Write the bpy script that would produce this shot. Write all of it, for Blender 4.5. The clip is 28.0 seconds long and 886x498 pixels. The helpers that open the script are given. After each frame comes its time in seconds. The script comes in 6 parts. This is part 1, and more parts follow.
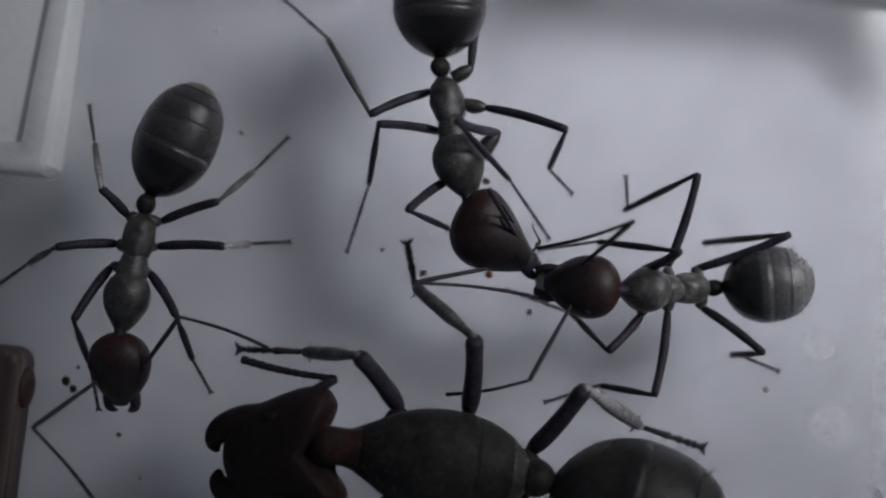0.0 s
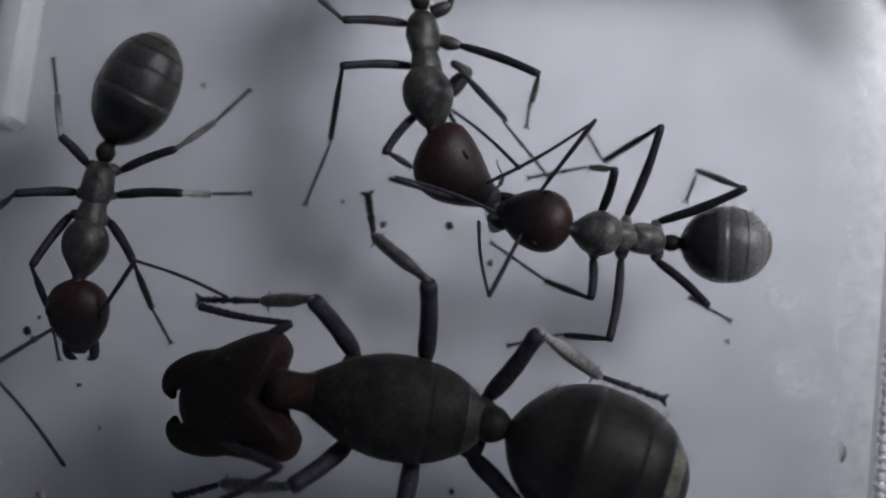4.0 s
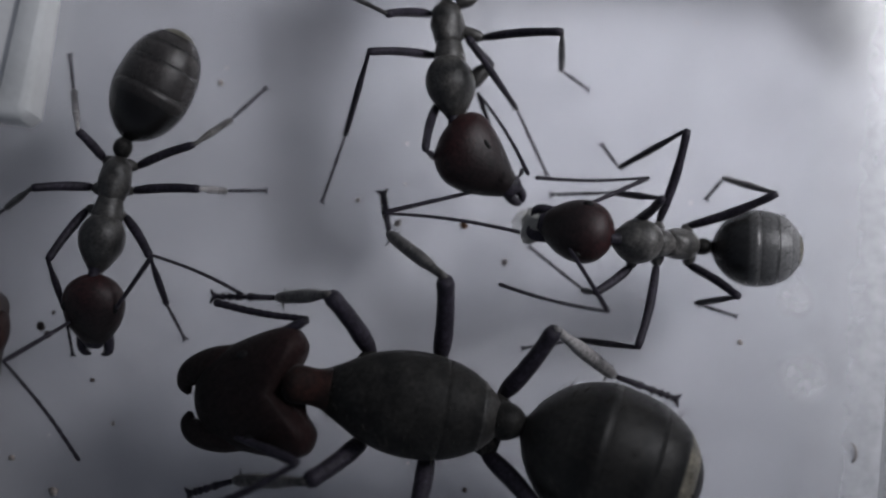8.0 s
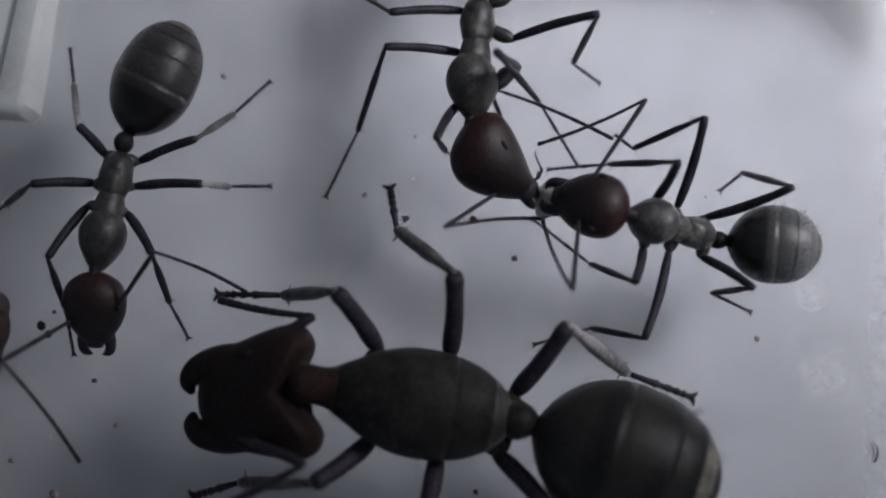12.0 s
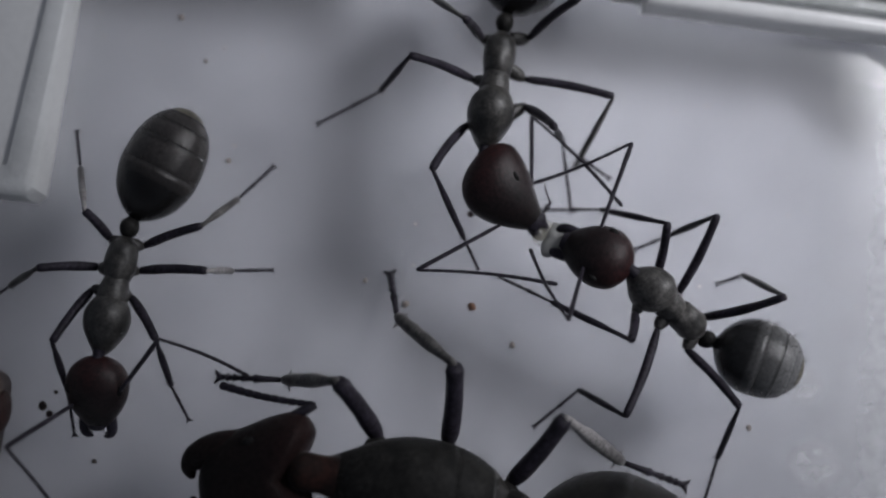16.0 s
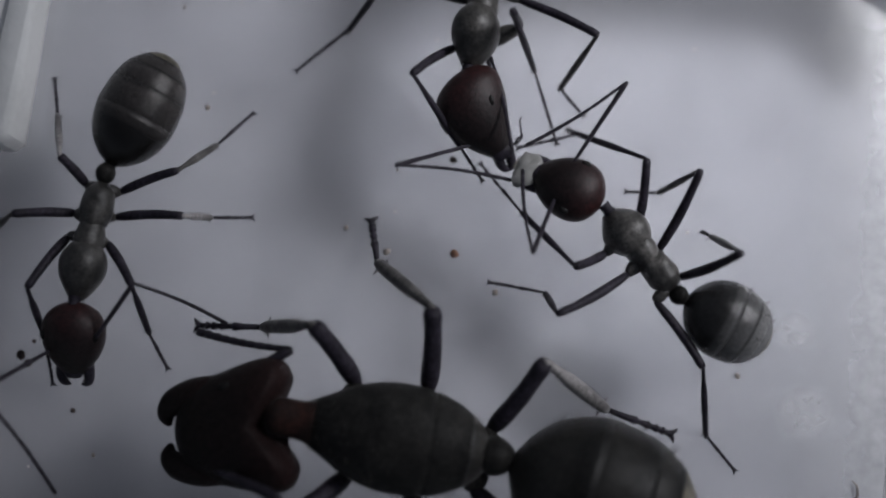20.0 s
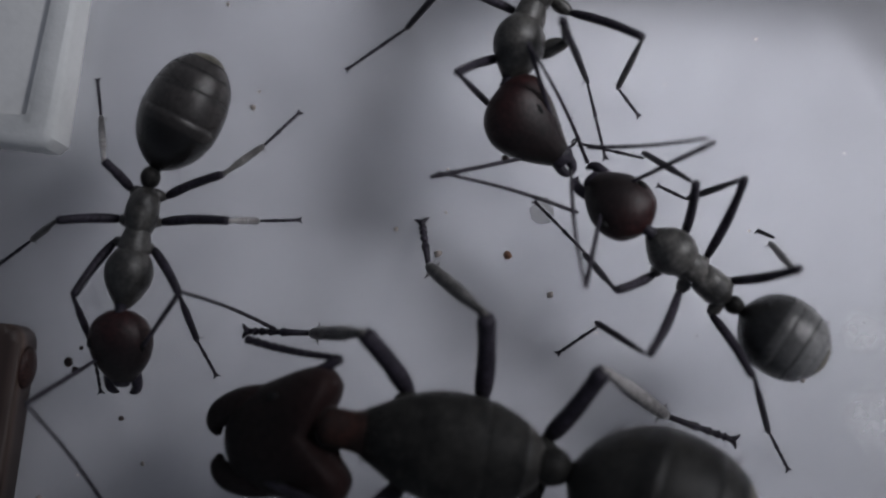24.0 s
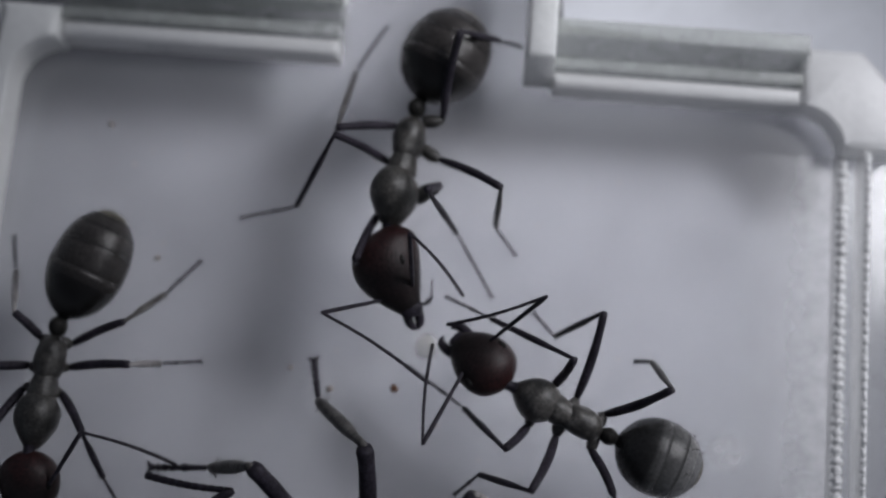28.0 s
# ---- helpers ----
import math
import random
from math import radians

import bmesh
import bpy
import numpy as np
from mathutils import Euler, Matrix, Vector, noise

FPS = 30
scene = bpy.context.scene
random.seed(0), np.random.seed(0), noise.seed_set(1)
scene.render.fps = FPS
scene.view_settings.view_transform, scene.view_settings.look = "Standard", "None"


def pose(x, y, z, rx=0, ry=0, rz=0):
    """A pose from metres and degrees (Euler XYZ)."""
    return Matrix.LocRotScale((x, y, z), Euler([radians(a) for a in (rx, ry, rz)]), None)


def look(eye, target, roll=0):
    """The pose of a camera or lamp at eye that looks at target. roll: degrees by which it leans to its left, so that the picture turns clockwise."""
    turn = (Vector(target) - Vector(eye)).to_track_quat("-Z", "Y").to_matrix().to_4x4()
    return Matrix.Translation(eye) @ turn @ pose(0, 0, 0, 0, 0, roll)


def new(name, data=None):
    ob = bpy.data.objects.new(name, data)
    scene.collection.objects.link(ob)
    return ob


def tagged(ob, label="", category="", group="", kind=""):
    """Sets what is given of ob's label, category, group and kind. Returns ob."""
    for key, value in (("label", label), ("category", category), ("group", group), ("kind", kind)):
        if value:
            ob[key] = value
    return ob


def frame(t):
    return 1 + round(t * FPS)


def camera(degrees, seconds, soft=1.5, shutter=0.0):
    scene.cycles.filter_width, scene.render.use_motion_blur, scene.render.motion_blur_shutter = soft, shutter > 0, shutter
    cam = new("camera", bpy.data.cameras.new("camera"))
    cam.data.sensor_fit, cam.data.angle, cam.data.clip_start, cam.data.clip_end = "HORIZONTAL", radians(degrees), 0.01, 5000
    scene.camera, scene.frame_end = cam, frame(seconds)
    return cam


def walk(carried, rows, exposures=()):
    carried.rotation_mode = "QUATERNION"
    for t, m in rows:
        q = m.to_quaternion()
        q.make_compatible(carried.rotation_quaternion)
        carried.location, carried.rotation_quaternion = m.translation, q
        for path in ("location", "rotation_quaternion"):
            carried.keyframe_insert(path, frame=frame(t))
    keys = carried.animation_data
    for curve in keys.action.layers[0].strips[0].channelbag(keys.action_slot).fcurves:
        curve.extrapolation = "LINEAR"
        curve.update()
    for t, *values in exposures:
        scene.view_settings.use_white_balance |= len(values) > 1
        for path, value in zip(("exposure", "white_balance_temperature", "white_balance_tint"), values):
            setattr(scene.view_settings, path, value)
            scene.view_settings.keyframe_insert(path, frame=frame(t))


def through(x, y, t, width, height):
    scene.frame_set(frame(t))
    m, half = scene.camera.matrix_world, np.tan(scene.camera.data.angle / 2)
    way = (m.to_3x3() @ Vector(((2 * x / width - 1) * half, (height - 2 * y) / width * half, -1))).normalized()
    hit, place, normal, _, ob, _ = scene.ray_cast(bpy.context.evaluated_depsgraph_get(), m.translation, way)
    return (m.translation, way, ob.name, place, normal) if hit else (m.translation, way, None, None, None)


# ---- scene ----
cam = camera(39.23, 28.0, soft=2.1)
cam.data.dof.use_dof, cam.data.dof.focus_distance, cam.data.dof.aperture_fstop = True, 0.0349, 30.0  # close-up lens: the tall ant is out of focus
MM = 0.001
PATH = [
    (0.0, -0.00033, 0.00043, 0.03707, 4.224, -1.641, 0.620),
    (0.5, 0.00019, -0.00006, 0.03705, 4.139, -1.349, 0.751),
    (1.0, 0.00003, 0.00007, 0.03690, 3.920, -1.243, 0.916),
    (1.5, 0.00102, -0.00062, 0.03672, 4.136, -0.994, 0.847),
    (2.0, 0.00145, -0.00098, 0.03664, 4.213, -0.562, 0.759),
    (2.5, 0.00153, -0.00107, 0.03671, 4.417, -0.499, 0.782),
    (4.5, 0.00151, -0.00193, 0.03710, 5.632, -0.875, 0.661),
    (5.0, 0.00097, -0.00112, 0.03739, 5.421, -1.386, 0.761),
    (5.5, 0.00110, -0.00100, 0.03774, 6.001, -1.557, 1.145),
    (6.0, 0.00079, -0.00070, 0.03739, 6.400, -1.729, 1.150),
    (6.5, 0.00088, -0.00128, 0.03737, 6.295, -1.560, 1.210),
    (7.0, 0.00064, -0.00144, 0.03745, 6.209, -1.615, 1.107),
    (7.5, 0.00049, -0.00179, 0.03743, 6.068, -1.600, 1.120),
    (8.0, 0.00066, -0.00239, 0.03701, 6.283, -1.381, 1.105),
    (8.5, 0.00071, -0.00240, 0.03682, 5.845, -1.065, 1.090),
    (9.0, 0.00063, -0.00248, 0.03672, 5.576, -1.261, 1.134),
    (9.5, 0.00067, -0.00240, 0.03670, 5.482, -1.244, 1.105),
    (10.0, 0.00077, -0.00256, 0.03669, 5.670, -1.105, 1.119),
    (10.5, 0.00056, -0.00240, 0.03655, 5.826, -0.780, 1.044),
    (11.0, 0.00075, -0.00278, 0.03634, 6.314, -0.801, 0.805),
    (11.5, 0.00060, -0.00281, 0.03630, 6.503, -0.901, 0.902),
    (12.0, 0.00075, -0.00258, 0.03610, 6.549, -0.832, 0.853),
    (12.5, 0.00085, -0.00232, 0.03624, 6.623, -0.833, 0.994),
    (14.5, 0.00044, -0.00163, 0.03625, 6.959, -0.924, 1.252),
    (15.0, 0.00029, -0.00158, 0.03628, 7.396, -1.125, 1.131),
    (15.5, 0.00005, -0.00087, 0.03673, 7.569, -1.325, 1.483),
    (16.0, 0.00003, -0.00096, 0.03690, 7.821, -2.009, 1.623),
    (16.5, 0.00035, -0.00133, 0.03684, 7.566, -1.871, 1.401),
    (17.0, 0.00051, -0.00165, 0.03692, 8.036, -1.702, 1.455),
    (17.5, 0.00047, -0.00176, 0.03651, 7.728, -1.542, 1.301),
    (18.0, 0.00088, -0.00204, 0.03622, 7.204, -1.111, 1.137),
    (18.5, 0.00127, -0.00231, 0.03594, 7.067, -0.800, 1.153),
    (19.0, 0.00134, -0.00257, 0.03585, 6.868, -0.463, 1.083),
    (19.5, 0.00098, -0.00186, 0.03621, 6.942, -0.549, 1.563),
    (20.0, 0.00139, -0.00216, 0.03617, 7.437, -0.763, 1.507),
    (20.5, 0.00207, -0.00212, 0.03636, 7.320, -0.609, 1.294),
    (21.0, 0.00251, -0.00242, 0.03611, 7.212, -0.379, 0.911),
    (21.5, 0.00289, -0.00259, 0.03617, 7.422, -0.207, 0.532),
    (22.0, 0.00154, -0.00181, 0.03628, 7.716, -0.234, 0.908),
    (22.5, 0.00077, -0.00171, 0.03562, 6.896, 0.065, 1.193),
    (24.5, 0.00127, -0.00101, 0.03507, 6.000, 2.104, 1.202),
    (25.0, 0.00124, -0.00118, 0.03471, 6.560, 2.708, 1.017),
    (25.5, 0.00140, -0.00141, 0.03464, 5.894, 2.730, 0.929),
    (26.0, 0.00262, -0.00143, 0.03680, 7.271, 1.879, 0.596),
    (26.5, 0.00328, -0.00186, 0.03708, 7.316, 2.191, 0.529),
    (27.0, 0.00351, -0.00190, 0.03728, 8.170, 2.527, 0.432),
    (27.5, 0.00385, -0.00156, 0.03738, 8.605, 2.815, 0.431),
    (28.0, 0.00454, -0.00119, 0.03798, 11.835, 1.507, -0.446),
]
EXPOSURE = [(0.0, -0.11), (1.0, -0.1), (2.0, -0.02), (5.0, 0.03), (7.0, -0.03), (8.0, 0.03), (10.0, 0.14), (12.0, 0.11),
            (15.0, -0.03), (16.0, -0.13), (18.0, -0.12), (20.0, -0.08), (22.0, -0.09), (25.0, -0.07), (26.0, -0.03), (28.0, -0.22)]
walk(cam, [(t, pose(*p)) for t, *p in PATH], exposures=[(t, e, 6150, 13) for t, e in EXPOSURE])

# ---- light: a bright overcast sky, and an added unseen lamp high on the right ----
world = bpy.data.worlds.new("sky")
scene.world = world
world.use_nodes = True
wn = world.node_tree
sky = wn.nodes.new("ShaderNodeTexSky")
sky.sky_type, sky.sun_disc = "NISHITA", False
sky.sun_elevation, sky.sun_rotation = radians(48), radians(55)
soft_sky = wn.nodes.new("ShaderNodeHueSaturation")
soft_sky.inputs["Saturation"].default_value = 0.35
wn.links.new(sky.outputs[0], soft_sky.inputs["Color"])
wn.links.new(soft_sky.outputs[0], wn.nodes["Background"].inputs[0])
wn.nodes["Background"].inputs[1].default_value = 0.033
# Unseen lamp, set close and narrow-beamed so brightness falls off across the floor
lamp = new("close_key_lamp", bpy.data.lights.new("close_key_lamp", "AREA"))
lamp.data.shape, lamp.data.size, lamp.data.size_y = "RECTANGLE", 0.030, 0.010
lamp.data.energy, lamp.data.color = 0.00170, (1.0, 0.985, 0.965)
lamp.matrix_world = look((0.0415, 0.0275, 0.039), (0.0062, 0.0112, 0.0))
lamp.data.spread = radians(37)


# ---- materials ----
def material(name):
    m = bpy.data.materials.new(name)
    m.use_nodes = True
    return m, m.node_tree, m.node_tree.nodes["Principled BSDF"]


def node(tree, kind, **values):
    n = tree.nodes.new(kind)
    for k, v in values.items():
        n.inputs[k.replace("_", " ")].default_value = v
    return n


def grain(tree, scale, detail=4.0, coords="Object", rough=0.55):
    """Noise in a thing's own space; scale in grains a millimetre."""
    co = tree.nodes.new("ShaderNodeTexCoord")
    n = node(tree, "ShaderNodeTexNoise", Scale=scale * 1000, Detail=detail, Roughness=rough)
    tree.links.new(co.outputs[coords], n.inputs["Vector"])
    return n.outputs["Fac"]


def ramp(tree, fac, stops):
    r = tree.nodes.new("ShaderNodeValToRGB")
    while len(r.color_ramp.elements) < len(stops):
        r.color_ramp.elements.new(0.5)
    for e, (p, c) in zip(r.color_ramp.elements, stops):
        e.position, e.color = p, (*c, 1)
    tree.links.new(fac, r.inputs[0])
    return r.outputs[0]


def mix(tree, fac, a, b, how="MIX"):
    m = tree.nodes.new("ShaderNodeMix")
    m.data_type, m.blend_type = "RGBA", how
    for v, i in ((fac, 0), (a, 6), (b, 7)):
        if isinstance(v, (int, float)):
            m.inputs[i].default_value = v
        elif isinstance(v, tuple):
            m.inputs[i].default_value = (*v, 1)
        else:
            tree.links.new(v, m.inputs[i])
    return m.outputs[2]


def relief(tree, bsdf, height, depth, strength=0.6):
    b = node(tree, "ShaderNodeBump", Strength=strength, Distance=depth * MM)
    tree.links.new(height, b.inputs["Height"])
    tree.links.new(b.outputs[0], bsdf.inputs["Normal"])


def cuticle(name, dark, light, rough=0.38, fuzz=0.15, gloss=0.5, axis=None, spots=(0.45, 1.75), uneven=(0.14, 0.22)):
    """Insect shell: fine pitted relief, dull dusty patches; axis: stops of colour along the part's length."""
    m, t, b = material(name)
    patches = grain(t, 1.6, 5)
    colour = ramp(t, patches, [(0.33, dark), (0.66, light)])
    mottle = ramp(t, grain(t, 9, 4, "Object", 0.7), [(0.3, (spots[0],) * 3), (0.7, (spots[1],) * 3)])
    if axis:
        co = t.nodes.new("ShaderNodeTexCoord")
        sep = t.nodes.new("ShaderNodeSeparateXYZ")
        t.links.new(co.outputs["Generated"], sep.inputs[0])
        along = ramp(t, sep.outputs[0], axis)
        colour = mix(t, 0.75, colour, along)
    colour = mix(t, 1.0, colour, mottle, "MULTIPLY")
    t.links.new(colour, b.inputs["Base Color"])
    r = node(t, "ShaderNodeMapRange", To_Min=rough - uneven[0], To_Max=rough + uneven[1])
    t.links.new(grain(t, 5, 3), r.inputs[0])
    t.links.new(r.outputs[0], b.inputs["Roughness"])
    b.inputs["Specular IOR Level"].default_value = gloss
    b.inputs["Sheen Weight"].default_value = fuzz
    b.inputs["Sheen Roughness"].default_value = 0.4
    relief(t, b, grain(t, 11, 5, "Object", 0.75), 0.022, 0.6)
    return m


LEG = cuticle("black_leg_shell", (0.0125, 0.0112, 0.0158), (0.030, 0.0255, 0.036), 0.5, 0.04, 0.24)
# Pale copies of the leg shell: silvery hairs plus reflected light put into the colour
PALE = cuticle("lit_silvery_haired_tibia", (0.08, 0.075, 0.075), (0.28, 0.27, 0.27), 0.6, 0.3, 0.5,
               [(0.0, (0.36, 0.34, 0.33)), (0.35, (0.28, 0.265, 0.26)), (0.75, (0.12, 0.112, 0.11)), (1.0, (0.07, 0.065, 0.065))])
SILVER = cuticle("faintly_lit_haired_tibia", (0.020, 0.018, 0.018), (0.10, 0.095, 0.09), 0.55, 0.2)
THORAX = cuticle("grey_black_thorax_shell", (0.0085, 0.008, 0.0075), (0.048, 0.045, 0.041), 0.36, 0.08, 0.55, None, (0.25, 2.0))
THORAX_DUSTY = cuticle("dusty_grey_thorax_shell", (0.018, 0.017, 0.016), (0.085, 0.08, 0.074), 0.38, 0.1, 0.6, None, (0.3, 2.1))
THORAX_DARK = cuticle("black_major_shell", (0.0090, 0.0088, 0.0086), (0.0235, 0.0225, 0.0205), 0.5, 0.06, 0.14)
HEAD = cuticle("dark_red_head_shell", (0.0075, 0.0048, 0.0050), (0.023, 0.0078, 0.0082), 0.42, 0.02, 0.36,
               [(0.0, (0.030, 0.0078, 0.0078)), (0.25, (0.020, 0.0064, 0.0066)), (0.52, (0.0095, 0.0055, 0.0058)), (0.75, (0.007, 0.0050, 0.0052)), (1.0, (0.0058, 0.0050, 0.0050))], (0.22, 1.75))
HEAD_MAJOR = cuticle("brown_red_major_head_shell", (0.0095, 0.0075, 0.0075), (0.016, 0.0078, 0.0072), 0.55, 0.05, 0.16,
                     [(0.0, (0.019, 0.0078, 0.0074)), (0.4, (0.010, 0.0060, 0.0060)), (1.0, (0.007, 0.0060, 0.0060))])


def banded(name, k, brown):
    """Two plates' shells of a gaster: the first black with a grey hind band, the others grey."""
    def tone(v):
        return (v * k, v * k * (1 - 0.36 * brown), v * k * (1 - 0.50 * brown))
    first = cuticle("black_" + name, tone(0.008), tone(0.03), 0.20, 0.05, 0.4,
                    [(0.0, tone(0.013)), (0.45, tone(0.015)), (0.72, tone(0.026)), (0.80, tone(0.085)), (0.93, tone(0.115)), (1.0, tone(0.06))], (0.75, 1.3), (0.06, 0.08))
    other = cuticle("grey_" + name, tone(0.03), tone(0.11), 0.20, 0.08, 0.4,
                    [(0.0, tone(0.06)), (0.25, tone(0.085)), (0.6, tone(0.115)), (0.80, tone(0.14)), (0.92, tone(0.045)), (1.0, tone(0.04))], (0.75, 1.3), (0.06, 0.08))
    if brown < 0.1:  # the hind plates of a full gaster stretch and let light through
        hind = cuticle("pale_" + name, tone(0.10), tone(0.26), 0.22, 0.05, 0.35, [(0.0, tone(0.13)), (0.7, tone(0.20)), (0.9, tone(0.24)), (1.0, tone(0.10))], (0.7, 1.3), (0.05, 0.06))
        return [first, other, hind, hind, GASTER_TIP]
    return [first, other, other, other, GASTER_TIP]


GASTER_MAJOR = cuticle("black_major_gaster_plate", (0.0110, 0.0106, 0.0100), (0.0235, 0.0220, 0.0195), 0.36, 0.06, 0.25,
                       [(0.0, (0.023, 0.0218, 0.020)), (0.55, (0.019, 0.018, 0.0165)), (0.74, (0.006, 0.0058, 0.0056)), (0.93, (0.006, 0.0058, 0.0056)), (1.0, (0.012, 0.0115, 0.011))])
GASTER_TIP = cuticle("tan_edged_gaster_tip", (0.06, 0.055, 0.042), (0.20, 0.18, 0.135), 0.35, 0.05)
PLATES_DARK, PLATES_PALE = banded("gaster_plate", 0.37, 0.28), banded("translucent_gaster_plate", 0.9, 0.03)
NECK = cuticle("orange_brown_neck", (0.007, 0.0042, 0.0036), (0.026, 0.0092, 0.0066), 0.65, 0.15, 0.2)
EYE = cuticle("black_eye", (0.006, 0.006, 0.006), (0.012, 0.011, 0.011), 0.5, 0.0, 0.2)
BRISTLE = cuticle("brown_bristle", (0.02, 0.017, 0.014), (0.05, 0.043, 0.036), 0.6, 0.0)


def plastic(name, colour, rough, through=0.0, dirt=0.08, scratch=0.02, stain=0.88):
    m, t, b = material(name)
    clean = tuple(c for c in colour)
    stained = tuple(c * stain for c in colour)
    spots = ramp(t, grain(t, 0.22, 6, "Object", 0.62), [(0.36, stained), (0.56, clean)])
    fine = ramp(t, grain(t, 3.5, 3), [(0.25, (1 - dirt,) * 3), (0.6, (1.0, 1.0, 1.0))])
    t.links.new(mix(t, 1.0, spots, fine, "MULTIPLY"), b.inputs["Base Color"])
    r = node(t, "ShaderNodeMapRange", To_Min=rough - 0.08, To_Max=rough + (0.2 if scratch else 0.06))
    t.links.new(grain(t, 0.9, 5), r.inputs[0])
    t.links.new(r.outputs[0], b.inputs["Roughness"])
    b.inputs["Transmission Weight"].default_value = through
    b.inputs["IOR"].default_value = 1.49
    if scratch:
        relief(t, b, grain(t, 4.5, 5), scratch, 0.35)
    return m


FLOOR = plastic("clear_milky_plastic_floor", (0.548, 0.548, 0.561), 0.16, 0.82, 0.015, 0.0, 0.965)
WALL = plastic("milky_clear_plastic", (0.88, 0.90, 0.90), 0.18, 0.80, 0.04, 0.02, 0.95)
FLOOR.node_tree.nodes["Principled BSDF"].inputs["Specular IOR Level"].default_value = 0.12
LIP = plastic("milky_white_plastic_lip", (0.95, 0.95, 0.95), 0.25, 0.0, 0.04, 0.03, 0.96)
# Dark bands that refraction gives clear walls, put into the colour of grey strips
GREY_BAND = plastic("grey_refraction_bands", (0.66, 0.69, 0.66), 0.2, 0.1, 0.12, 0.04, 0.75)
FROST = plastic("frosted_plastic_rim", (0.90, 0.91, 0.90), 0.35, 0.0, 0.05, 0.06)
# Near-white, so that its lumps read as glints
BEAD = plastic("white_glint_plastic", (0.96, 0.96, 0.96), 0.16, 0.0, 0.02, 0.06, 0.98)
BEAD.node_tree.nodes["Principled BSDF"].inputs["Specular IOR Level"].default_value = 1.0
SLAB = plastic("grey_plastic_slab", (0.82, 0.82, 0.81), 0.5, 0.0, 0.05, 0.02)
for m_, seen, soft_ in ((LIP, 0.85, 0.5), (FROST, 0.9, 0.5), (GREY_BAND, 0.5, 0.0), (WALL, 0.16, 0.0)):
    shell_ = m_.node_tree.nodes["Principled BSDF"].inputs
    shell_["Alpha"].default_value = seen  # clear plastic lets part of the light straight through
    shell_["Subsurface Weight"].default_value = soft_
    shell_["Subsurface Radius"].default_value = (1.0, 1.0, 1.0)
    shell_["Subsurface Scale"].default_value = 1.5 * MM
TABLE = plastic("bluish_white_table", (0.90, 0.92, 0.97), 0.5, 0.0, 0.04, 0.02)
RESIDUE, rt, rb = material("dried_water_residue")
rb.inputs["Base Color"].default_value = (0.95, 0.95, 0.96, 1)
rb.inputs["Roughness"].default_value = 0.6
rco = rt.nodes.new("ShaderNodeTexCoord")
rdist = rt.nodes.new("ShaderNodeVectorMath")
rdist.operation = "DISTANCE"
rdist.inputs[1].default_value = (0.5, 0.5, 0.0)
rsep = rt.nodes.new("ShaderNodeVectorMath")
rsep.operation = "MULTIPLY"
rsep.inputs[1].default_value = (1, 1, 0)
rt.links.new(rco.outputs["Generated"], rsep.inputs[0])
rt.links.new(rsep.outputs[0], rdist.inputs[0])
rim_fade = ramp(rt, rdist.outputs["Value"], [(0.0, (0.34,) * 3), (0.26, (0.34,) * 3), (0.38, (0.20,) * 3), (0.48, (0.0,) * 3)])
rpatch = ramp(rt, grain(rt, 2.2, 5), [(0.3, (0.35,) * 3), (0.65, (1.0,) * 3)])
rt.links.new(mix(rt, 1.0, rim_fade, rpatch, "MULTIPLY"), rb.inputs["Alpha"])
DROP, dt_, db = material("milky_liquid_drop")
db.inputs["Base Color"].default_value = (0.40, 0.40, 0.385, 1)
db.inputs["Roughness"].default_value = 0.12
db.inputs["Transmission Weight"].default_value = 0.4
db.inputs["IOR"].default_value = 1.35
SPILL, st_, sb = material("pale_yellowish_liquid")
sb.inputs["Base Color"].default_value = (0.62, 0.60, 0.52, 1)
sb.inputs["Roughness"].default_value = 0.15
sb.inputs["Alpha"].default_value = 0.25
CRUMB = cuticle("brown_crumb", (0.10, 0.05, 0.03), (0.30, 0.15, 0.09), 0.8, 0.0)
CRUMB_DARK = cuticle("dark_crumb", (0.025, 0.018, 0.016), (0.07, 0.05, 0.045), 0.8, 0.0)
CRUMB_PALE = cuticle("tan_crumb", (0.24, 0.21, 0.19), (0.38, 0.34, 0.31), 0.8, 0.0)

BUMP = cuticle("dark_red_lump", (0.012, 0.006, 0.005), (0.035, 0.014, 0.012), 0.5, 0.0, 0.3)
WOOD, wt_, wb = material("red_brown_wood")
wco = wt_.nodes.new("ShaderNodeTexCoord")
wmap = wt_.nodes.new("ShaderNodeMapping")
wmap.inputs["Scale"].default_value = (1500, 60, 1500)
wt_.links.new(wco.outputs["Object"], wmap.inputs[0])
wnoise = node(wt_, "ShaderNodeTexNoise", Scale=1.0, Detail=6.0, Roughness=0.6)
wt_.links.new(wmap.outputs[0], wnoise.inputs["Vector"])
wt_.links.new(ramp(wt_, wnoise.outputs["Fac"], [(0.3, (0.016, 0.010, 0.008)), (0.52, (0.040, 0.022, 0.017)), (0.72, (0.095, 0.062, 0.046))]), wb.inputs["Base Color"])
wb.inputs["Roughness"].default_value = 0.55
relief(wt_, wb, wnoise.outputs["Fac"], 0.05, 0.5)


